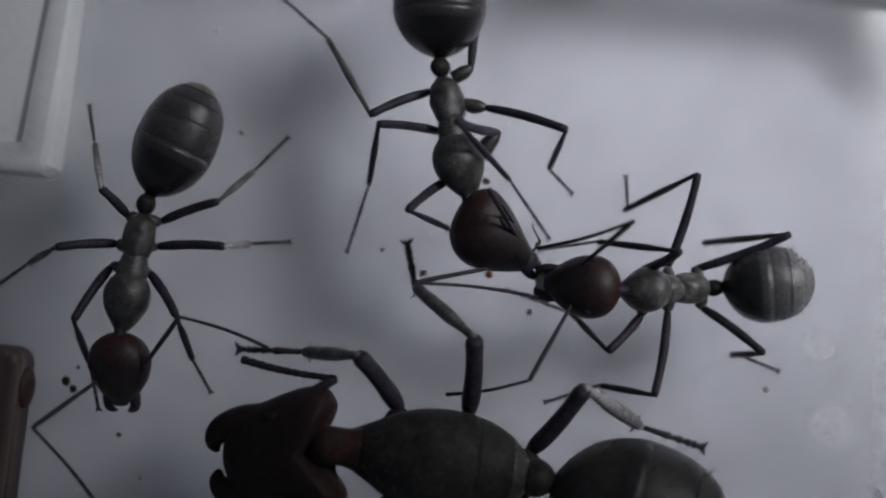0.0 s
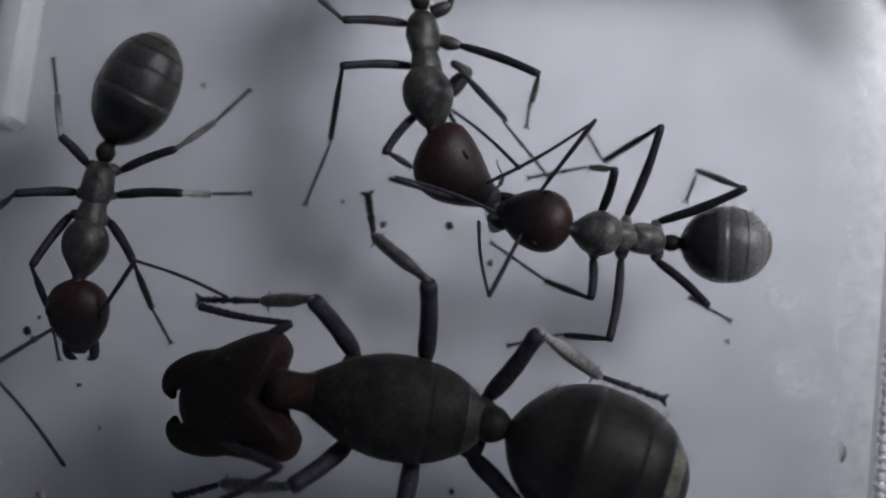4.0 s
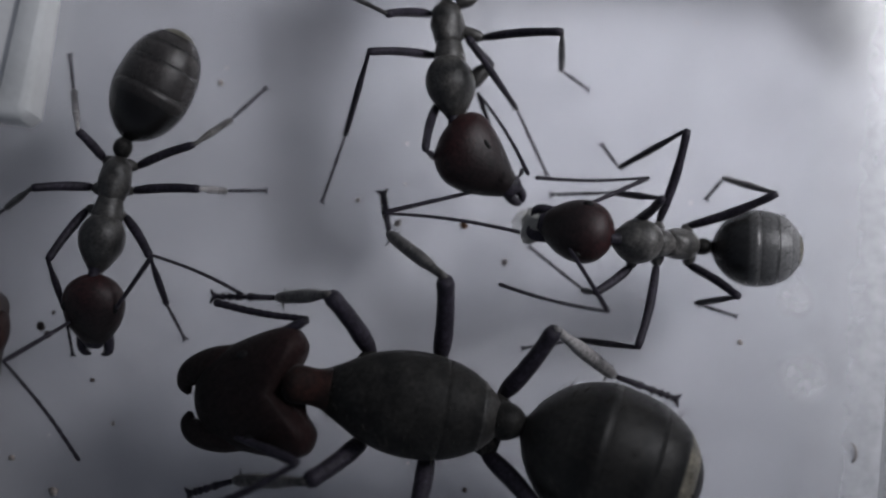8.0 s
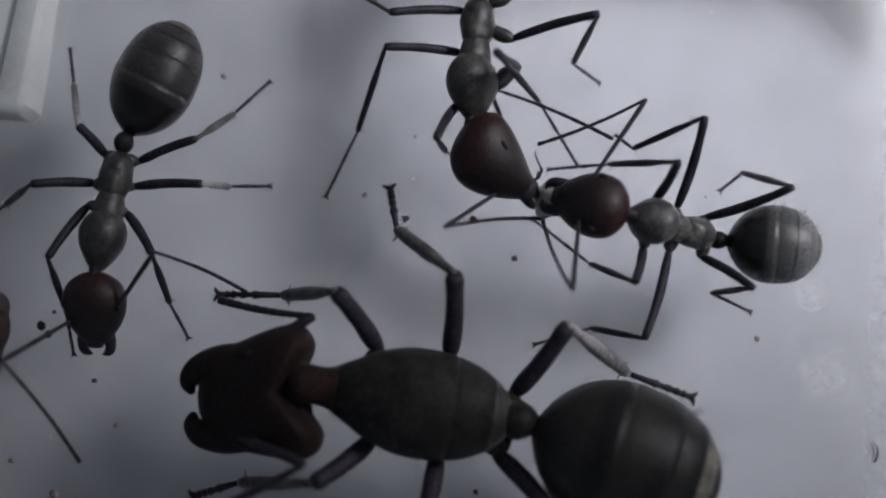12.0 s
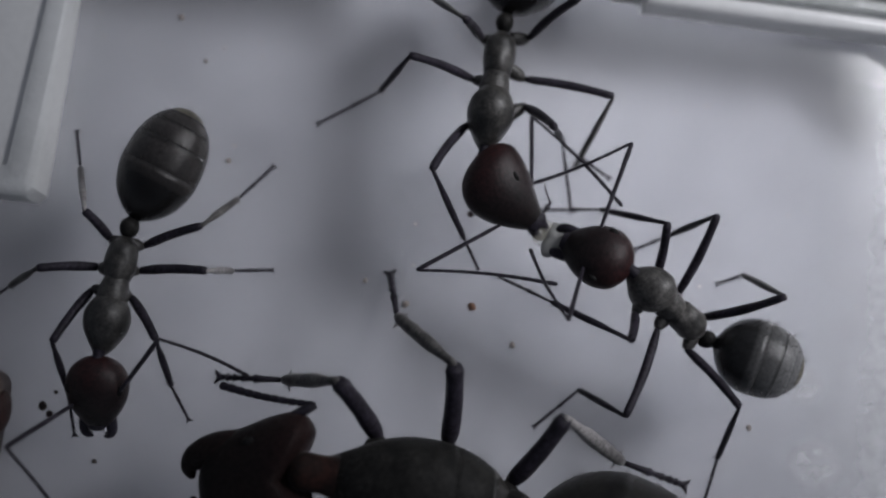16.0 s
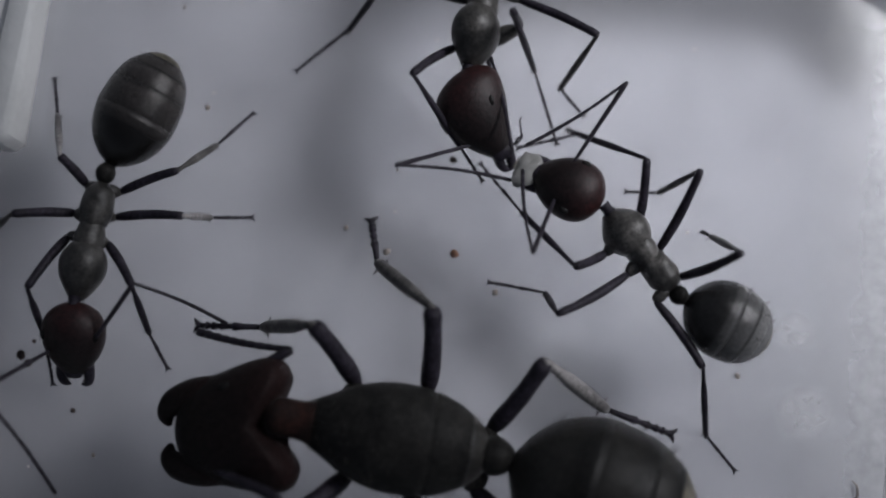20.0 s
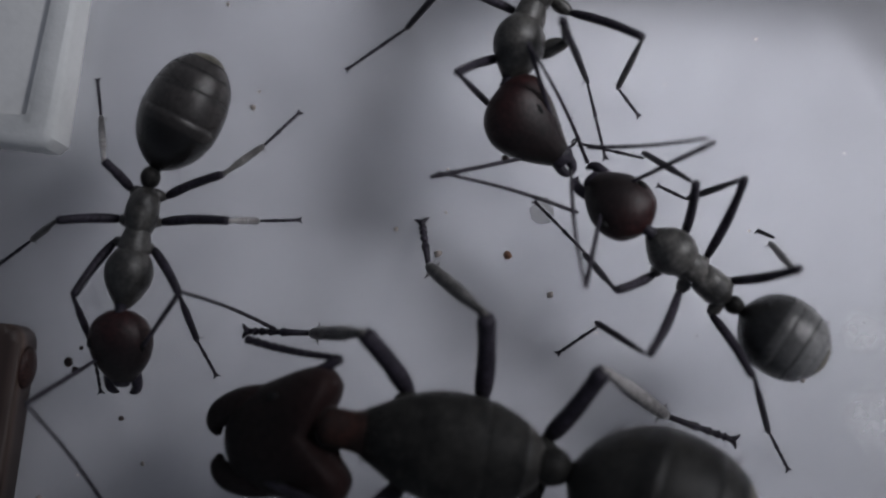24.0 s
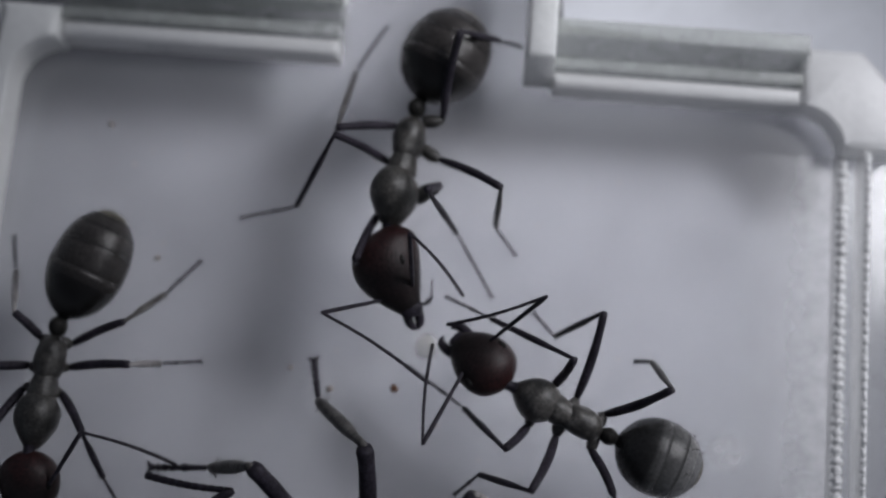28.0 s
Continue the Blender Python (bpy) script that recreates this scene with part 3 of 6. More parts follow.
def hairs(name, parent, spots, length, r):
    """Single fine bristles at (place, direction)."""
    bm = bmesh.new()
    for p, d in spots:
        d = Vector(d).normalized()
        p = Vector(p)
        tube(bm, [p, p + d * length * 0.5, p + d * length + Vector((0, 0, 0.1 * length))], [r, r * 0.7, r * 0.2], 4)
    return tagged(part(name, bm, BRISTLE, parent), kind="stuff")


def tergites(gaster_root, length, hw, hh, cuts, mats, ant):
    """Overlapping rear-body plates; each one's hind rim stands proud of the next."""
    made = []
    for k, (a, b) in enumerate(zip(cuts, cuts[1:])):
        bm = bmesh.new()
        rings = []
        lo = max(0.0, a - 0.03)
        for i in range(9):
            u = lo + (b - lo) * i / 8
            q = spline(GASTER_SHAPE, u) * (1 + 0.003 * ((u - lo) / (b - lo)) ** 3 - (0.012 if i == 0 and k else 0))
            rings.append((length * u, hw * q, hh * q, 0, 0))
        q = spline(GASTER_SHAPE, b) * 0.99
        rings.append((length * b, hw * q, hh * q, 0, 0))
        loft(bm, rings, 28)
        made.append(part("gaster_plate", bm, mats[k], gaster_root))
    return made


def make_ant(a, label):
    """An ant in parts; a holds its sizes in mm. Returns the thing and its parts by name."""
    ant = new("ant")
    tagged(ant, label, "ant", "ants in the box")
    p = {}
    L, big = a["trunk"], a.get("major", False)
    tm = THORAX_DARK if big else a.get("shell", THORAX)
    w = a["width"]
    if big:
        outline = [(0.02, 0.22), (0.07, 0.46), (0.16, 0.72), (0.30, 0.93), (0.46, 1.0), (0.62, 0.97), (0.78, 0.80), (0.90, 0.57), (0.99, 0.40), (1.07, 0.24)]

        def shell(name, a, b, grow, mat, note=""):
            bm = bmesh.new()
            rings = []
            for i in range(19):
                u = a + (b - a) * i / 18
                k = w * spline(outline, u) * grow * (1.0 if 0 < i < 18 else 0.97)
                rings.append((L * u, k, k * 0.84, -0.25 * max(0.0, u - 0.5) ** 2 * 4, 0.0))
            return part(name, loft(bm, rings, 32), mat, ant, note)

        p["pronotum"] = shell("pronotum", 0.34, 1.07, 1.0, tm)
        p["mesonotum"] = shell("mesonotum", 0.12, 0.36, 0.985, tm)
        p["propodeum"] = shell("propodeum", 0.02, 0.15, 1.0, THORAX, "grey rear end of the thorax")
        rng = random.Random(5)
        spots = []
        for _ in range(110):
            u, b = rng.uniform(0.05, 0.98), rng.uniform(-1.75, 1.75)
            k = w * spline(outline, u)
            spots.append(((L * u, k * math.sin(b) * 0.98, k * 0.84 * math.cos(b) * 0.98), (-0.3, math.sin(b), 0.7 * math.cos(b))))
        hairs("bristles", p["pronotum"], spots, 0.22, 0.009)
        p["neck"] = part("neck", rumple(pod(L * 0.25, w * 0.42, w * 0.34, [(0.0, 0.95), (0.3, 0.84), (0.6, 0.86), (0.85, 0.80), (1.0, 0.40)], L * 0.97, 18), 0.08, 2.0), NECK, ant, "orange-brown neck membrane")
    else:
        bm = pod(L * 0.36, w * 0.70, w * 0.78, [(0.0, 0.42), (0.15, 0.82), (0.5, 1.0), (0.85, 0.86), (1.0, 0.62)], L * 0.085, 22)
        p["propodeum"] = part("propodeum", rumple(bm, 0.13, 2.6, L), tm, ant)
        bm = pod(L * 0.24, w * 0.66, w * 0.76, [(0.0, 0.72), (0.35, 0.92), (0.7, 1.0), (1.0, 0.86)], L * 0.38, 18)
        p["mesonotum"] = part("mesonotum", rumple(bm, 0.12, 2.8, L + 3), tm, ant)
        bm = pod(L * 0.43, w, w * 1.12, [(0.0, 0.60), (0.14, 0.84), (0.36, 1.0), (0.58, 0.92), (0.80, 0.64), (0.93, 0.42), (1.0, 0.28)], L * 0.55, 22, -0.12)
        bmesh.ops.translate(bm, vec=(0, 0, a.get("hump", 0.0)), verts=[v for v in bm.verts if v.co.z > 0])
        p["pronotum"] = part("pronotum", rumple(bm, 0.07, 1.8, L + 7), tm, ant)
        p["neck"] = part("neck", pod(L * 0.10, w * 0.30, w * 0.30, [(0.0, 1.0), (0.5, 0.8), (1.0, 0.9)], L * 0.95), LEG, ant)
    pr = a["petiole"]
    p["petiole"] = part("petiole", pod(pr * 2.2, pr, pr * 1.3, [(0.0, 0.35), (0.2, 0.8), (0.5, 1.0), (0.8, 0.8), (1.0, 0.4)], -pr * 1.1), THORAX_DARK, ant)
    # head
    H, hw = a["head"], a["head_width"]
    if big:
        bm = bmesh.new()
        rings = []
        wide = [(0.0, 0.52), (0.025, 0.74), (0.07, 0.91), (0.14, 0.99), (0.26, 1.0), (0.42, 0.95), (0.60, 0.86), (0.78, 0.76), (0.92, 0.60), (1.0, 0.34)]
        for i in range(45):
            u = (i / 44) ** 1.35
            k = spline(wide, u) * hw
            rings.append((0.30 + (H - 0.30) * u, k, k * (0.62 if u > 0.1 else 0.62 * (0.7 + 3 * u)), -0.1 - 0.25 * u, 0.0))
        loft(bm, rings, 36, 2.2)
        for v in bm.verts:
            u = (v.co.x - 0.30) / (H - 0.30)
            v.co.x += 0.95 * max(0.0, 1 - abs(v.co.y) / 1.25) ** 1.3 * max(0.0, 1 - u / 0.55)
            v.co.x += 0.08 * math.exp(-((v.co.y / 0.62) ** 2)) * max(0.0, (u - 0.7) / 0.3)
            v.co.z *= 1 - 0.25 * math.exp(-((v.co.y / 0.5) ** 2)) * max(0.0, 1 - u / 0.6)
        p["head"] = part("head", bm, HEAD_MAJOR, ant)
        jaw = (0.95, 0.42, HEAD_MAJOR, H * 0.86, 0.82, 0.02)
    else:
        bm = pod(H, hw, hw * 0.80, a.get("head_shape", HEAD_SHAPE), 0.0, 22, -0.12)
        for v in bm.verts:
            v.co.y += a.get("head_skew", 0.0) * math.sin(math.pi * min(1.0, max(0.0, v.co.x / H))) ** 0.8
        p["head"] = part("head", bm, HEAD, ant)
        jaw = (a.get("jaw", 0.55), 0.15, LEG, H * 0.93, hw * a.get("jaw_y", 0.38), a.get("gape", 0.05))
        bm = pod(H * 0.2, hw * 0.34, hw * 0.2, [(0.0, 0.5), (0.5, 1.0), (1.0, 0.7)], H * 0.86, droop=-0.05)
        part("clypeus", bm, LEG, p["head"])
        for s, out, reach in a.get("palps", ()):
            bm = bmesh.new()
            tube(bm, *dense([(H * 0.88, s * 0.2, -0.25), (H * 0.95, s * (0.3 + 0.4 * out), -0.30), (H * 0.90, s * (0.3 + 0.9 * out), -0.15), (H * (0.90 + reach), s * (0.3 + 1.2 * out), -0.1),
                             (H * (0.86 + reach), s * (0.3 + 1.5 * out), -0.1)], [0.035, 0.035, 0.030, 0.022, 0.010], 3), 6)
            part("palp", bm, LEG, p["head"], "thin jointed mouth feeler")
    for s in (-1, 1):
        mandible(jaw[0], jaw[1], s, jaw[2], p["head"], jaw[3], jaw[4], jaw[5])
        bm = bmesh.new()
        bmesh.ops.create_uvsphere(bm, u_segments=14, v_segments=10, radius=1.0)
        ex, er = (0.42, 0.17) if not big else (0.55, 0.10)
        for v in bm.verts:
            v.co = (H * ex + v.co.x * hw * er, a.get("head_skew", 0.0) + s * hw * (0.62 if big else 0.70 if s < 0 and "head_roll" in a else 0.80) + v.co.y * hw * er * 0.7, hw * (0.44 if not big else 0.30) + v.co.z * hw * er * 0.45)
        bmesh.ops.rotate(bm, cent=(0, 0, 0), matrix=Matrix.Rotation(radians(a.get("head_roll", 0)), 3, "X"), verts=bm.verts)
        part("eye", bm, EYE, p["head"])
    # gaster
    root = part("gaster", pod(0.5, 0.16, 0.16, [(0.0, 1.0), (1.0, 1.3)], pr * 0.55), THORAX_DARK, ant)
    p["gaster"] = root
    G, gw = a["gaster"], a["gaster_width"]
    mats = a["gaster_mats"]
    for ob in tergites(root, G, gw, gw * 0.92, a["cuts"], mats, ant):
        ob.matrix_basis = pose(pr * 0.9 * MM, 0, 0)
    rng = random.Random(int(L * 100))
    spots = []
    for _ in range(150 if big else 34):
        u, b = rng.uniform(0.35, 0.97) if not big else rng.uniform(0.05, 0.97), rng.uniform(-1.7, 1.7)
        q = spline(GASTER_SHAPE, u)
        n = Vector((0.45 + 0.5 * (u - 0.4), math.sin(b), 0.6 * math.cos(b)))
        spots.append(((pr * 0.9 + G * u, gw * q * math.sin(b) * 0.99, gw * 0.92 * q * math.cos(b) * 0.99), n))
    hairs("bristles", root, spots, 0.34 if big else 0.16, 0.010)
    # legs
    hips = a["hips"]
    for leg, (lf, lt, ls) in a["legs"].items():
        s = 1 if leg[0] == "l" else -1
        hx, hy, hz = hips[leg]
        r = a["leg_r"]
        bm = bmesh.new()
        rx, ry = a.get("coxa_roots", {}).get(leg, (hx + 0.02, 0.30 * hy))
        hip, base = Vector((hx * L, s * hy, hz)), Vector((rx * L, s * ry, hz + 0.18))
        cr = r * (1.55 if big else 1.5 + 0.9 * max(0.0, (hip - base).length - 0.5))
        path, radii = dense([base, base.lerp(hip, 0.45), base.lerp(hip, 0.8), hip, hip.lerp(base, -0.10)], [cr * 1.05, cr * 1.1, cr * 0.9, r * 1.0, r * 0.5], 3)
        tube(bm, path, radii, 12)
        part("coxa", rumple(bm, 0.05, 4.0, hx), tm, ant)
        p[leg, "femur"] = segment("femur", lf, r * 0.96, r * 0.96, LEG, ant, r * (0.06 if big else 0.13), "", 0.025 * lf * s, FEMUR_SHAPE)
        tm2 = a["tibia_mat"].get(leg, LEG)
        p[leg, "tibia"] = segment("tibia", lt, r * 0.72, r * 0.66, tm2, ant, r * 0.14, "tibia paler with silvery hairs and painted-in reflected light" if tm2 is not LEG else "", 0.0, TIBIA_SHAPE)
        spur(p[leg, "tibia"], lt, r * 0.6)
        rng = random.Random(leg + str(L))
        hairs("bristles", p[leg, "tibia"], [((lt * rng.uniform(0.12, 0.97), 0.5 * r * sy, 0.2 * r), (0.8, sy * rng.uniform(0.5, 1.0), rng.uniform(-0.3, 0.6)))
                                            for sy in (-1, 1) for _ in range(5 if not big else 16)], 0.13 if not big else 0.20, 0.008)
        p[leg, "tarsus"] = tarsus(ls, r * 0.50, ant)
    for side in "rl":
        p[side, "scape"] = segment("scape", a["scape"], a["leg_r"] * 0.42, a["leg_r"] * 0.62, LEG, ant, 0.0)
        p[side, "funiculus"] = antenna_club(a["whip"], a["leg_r"] * 0.46, ant)
    return ant, p


# where the legs join the trunk: along it, out from its middle, above it
HIPS = {
    "still": {"r1": (0.5, 0.62, -0.4), "r2": (0.33, 0.58, -0.35), "r3": (0.11, 0.45, -0.3), "l1": (0.5, 0.42, -0.4), "l2": (0.3, 0.47, -0.35), "l3": (0.11, 0.45, -0.3)},
    "upper": {"r1": (0.8, 0.6, -0.45), "r2": (0.45, 0.6, -0.4), "r3": (0.13, 0.56, -0.3), "l1": (0.56, 0.98, -0.75), "l2": (0.36, 0.82, -0.6), "l3": (0.06, 0.78, -0.35)},
    "taker": {"r1": (0.67, 0.6, -0.45), "r2": (0.41, 0.62, -0.4), "r3": (0.12, 0.58, -0.3), "l1": (0.7, 0.68, -0.45), "l2": (0.43, 0.58, -0.4), "l3": (0.09, 0.52, -0.3)},
    "major": {"r1": (0.77, 1.2, -0.7), "r2": (0.39, 1.35, -0.75), "r3": (0.03, 0.62, -0.45), "l1": (0.72, 1.15, -0.7), "l2": (0.37, 1.22, -0.75), "l3": (0.06, 0.98, -0.5)},
}

SIZES = {
    "still": {"trunk": 3.72, "width": 0.66, "petiole": 0.28, "head": 2.05, "head_width": 0.88, "gaster": 3.52, "gaster_width": 1.15,
        "leg_r": 0.125, "scape": 2.70, "whip": 3.50, "cuts": (0.0, 0.44, 0.68, 0.84, 0.94, 1.0), "gaster_mats": PLATES_DARK, "hips": HIPS["still"],
        "feeler": (0.62, 0.45, 0.25), "tibia_mat": {"r3": PALE, "l2": PALE, "l3": SILVER, "r2": SILVER},
        "legs": {"r1": (1.95, 2.02, 1.44), "r2": (1.73, 2.04, 1.40), "r3": (1.19, 2.31, 1.32), "l1": (1.79, 2.03, 1.17), "l2": (2.23, 1.70, 1.21), "l3": (2.02, 2.09, 1.51)}},
    "upper": {"trunk": 3.88, "width": 0.68, "hump": 0.16, "petiole": 0.27, "head": 2.62, "head_width": 1.03, "head_skew": -0.34, "gaster": 3.15, "gaster_width": 1.34,
        "leg_r": 0.120, "scape": 2.98, "whip": 4.00, "cuts": (0.0, 0.44, 0.68, 0.84, 0.94, 1.0), "gaster_mats": PLATES_DARK, "hips": HIPS["upper"],
        "feeler": (0.78, 0.44, 0.05), "tibia_mat": {"r3": SILVER, "l2": SILVER}, "jaw": 0.66, "gape": 0.03, "jaw_y": 0.13, "head_shape": LONG_HEAD, "palps": ((1, 0.42, -0.16), (1, 0.30, 0.02), (-1, 0.24, 0.0)), "coxa_roots": {"l1": (0.70, 0.35), "l2": (0.30, 0.30), "l3": (0.10, 0.25)}, "head_roll": 35,
        "legs": {"r1": (2.67, 2.80, 1.29), "r2": (2.66, 3.14, 2.10), "r3": (2.52, 3.70, 1.90), "l1": (2.63, 3.80, 2.21), "l2": (2.71, 2.78, 1.07), "l3": (2.95, 2.43, 1.29)}},
    "taker": {"shell": THORAX_DUSTY, "trunk": 3.12, "width": 0.65, "petiole": 0.25, "head": 2.05, "head_width": 0.90, "gaster": 2.62, "gaster_width": 1.11,
        "leg_r": 0.120, "scape": 2.86, "whip": 3.30, "cuts": (0.0, 0.52, 0.72, 0.86, 0.94, 1.0), "gaster_mats": PLATES_PALE, "hips": HIPS["taker"],
        "palps": ((1, 0.16, 0.04), (-1, 0.16, 0.04)), "feeler": (0.60, 0.45, 0.30), "tibia_mat": {"r3": SILVER},
        "legs": {"r1": (2.15, 3.26, 1.85), "r2": (2.86, 2.84, 0.96), "r3": (2.87, 3.03, 0.81), "l1": (1.57, 2.91, 2.06), "l2": (2.86, 2.53, 1.71), "l3": (2.25, 2.73, 1.29)}},
    "major": {"trunk": 5.08, "width": 1.47, "petiole": 0.54, "head": 3.65, "head_width": 1.80, "gaster": 5.15, "gaster_width": 2.02,
        "leg_r": 0.245, "scape": 2.80, "whip": 3.00, "cuts": (0.0, 0.44, 0.72, 0.86, 0.94, 1.0), "gaster_mats": [GASTER_MAJOR, GASTER_MAJOR, GASTER_MAJOR, GASTER_TIP, GASTER_MAJOR], "hips": HIPS["major"],
        "feeler": (0.78, 0.88, 0.15), "tibia_mat": {"r1": SILVER, "r2": SILVER, "r3": PALE, "l1": SILVER}, "major": True,
        "legs": {"r1": (2.30, 3.00, 2.14), "r2": (2.68, 3.31, 1.57), "r3": (2.72, 3.40, 2.25), "l1": (2.29, 3.36, 1.70), "l2": (2.47, 3.09, 1.54), "l3": (2.61, 3.41, 2.10)}},
}
still_ant, still_parts = make_ant(SIZES["still"], "grey-black ant with dark red head standing on the white floor")
giver_ant, giver_parts = make_ant(SIZES["upper"], "slender black ant with dark red head facing another ant")
taker_ant, taker_parts = make_ant(SIZES["taker"], "small black ant with round dark red head holding a milky drop")
major_ant, major_parts = make_ant(SIZES["major"], "large stout black major ant with broad brown-red notched head")


# ---- what moves ----
def between(rows, t):
    """The joints of rows (t, numbers) at any time."""
    if t <= rows[0][0]:
        return rows[0][1:]
    for a, b in zip(rows, rows[1:]):
        if t <= b[0]:
            u = (t - a[0]) / (b[0] - a[0])
            return tuple(p + (q - p) * u for p, q in zip(a[1:], b[1:]))
    return rows[-1][1:]


def joint(knee, foot, l1, l2, hint):
    """Where the ankle lies between knee and foot with both lengths kept, on the side of the hint."""
    v = foot - knee
    d = v.length
    u = v / d
    if d >= l1 + l2:
        return knee + u * l1
    x = (d * d + l1 * l1 - l2 * l2) / (2 * d)
    x = max(-l1, min(l1, x))
    side = hint - knee
    side -= u * side.dot(u)
    if side.length < 1e-4:
        side = Vector((0, 0, 1)) - u * u.z
    p = knee + u * x + side.normalized() * math.sqrt(max(0.0, l1 * l1 - x * x))
    p.z = max(p.z, 0.1)
    return p


def ant_moves(ant, p, size, trunk, head, gaster, feelers, legs):
    """Keys the ant by its joints in the box (mm): trunk (t, hind end, neck, roll), head (t, mouth), gaster (t, middle),
    feelers (t, elbow, tip), legs (t, knee, ankle, claw)."""
    times = sorted({r[0] for rows in (trunk, head, gaster, *feelers.values(), *legs.values()) for r in rows})
    if len(times) == 1:
        times = [0.0, 28.0]
    L, H = size["trunk"], size["head"]
    body, keys = [], {}

    def trunk_pose(t):
        v = between(trunk, t)
        return aim(v[:3], v[3:6]) @ Matrix.Rotation(radians(v[6]), 4, "X")

    knees = {}
    for leg, rows in legs.items():  # the knees in the trunk's own space
        knees[leg] = [(r[0], *(trunk_pose(r[0]).inverted() @ (Vector(r[1:4]) * MM))) for r in rows]
    for t in times:
        v = between(trunk, t)
        m = trunk_pose(t)
        inv = m.inverted()
        body.append((t, m))
        mh = aim(v[3:6], between(head, t))
        keys.setdefault("head", []).append((t, inv @ mh))
        keys.setdefault("gaster", []).append((t, inv @ aim(v[:3], between(gaster, t))))
        for leg, rows in legs.items():
            j = between(rows, t)
            hx, hy, hz = size["hips"][leg]
            lf, lt, ls = size["legs"][leg]
            s = 1 if leg[0] == "l" else -1
            hip = (m @ Vector((hx * L * MM, s * hy * MM, hz * MM))) / MM
            knee = (m @ Vector(between(knees[leg], t))) / MM
            knee = hip + (knee - hip).normalized() * lf
            foot = Vector(j[6:])
            ankle = joint(knee, foot, lt, ls, Vector(j[3:6]))
            keys.setdefault((leg, "femur"), []).append((t, inv @ aim(hip, knee)))
            keys.setdefault((leg, "tibia"), []).append((t, inv @ aim(knee, ankle)))
            keys.setdefault((leg, "tarsus"), []).append((t, inv @ aim(ankle, foot)))
        for side, rows in feelers.items():
            j = between(rows, t)
            fx, fy, fz = size["feeler"]
            s = 1 if side == "l" else -1
            skew = size.get("head_skew", 0.0) * math.sin(math.pi * fx) ** 0.8
            base = (mh @ Vector((fx * H * MM, (s * fy + skew) * MM, fz * MM))) / MM
            elbow = base + (Vector(j[:3]) - base).normalized() * size["scape"]
            keys.setdefault((side, "scape"), []).append((t, inv @ aim(base, elbow)))
            keys.setdefault((side, "funiculus"), []).append((t, inv @ aim(elbow, j[3:])))
    walk(ant, body)
    for name, rows in keys.items():
        walk(p[name], rows)


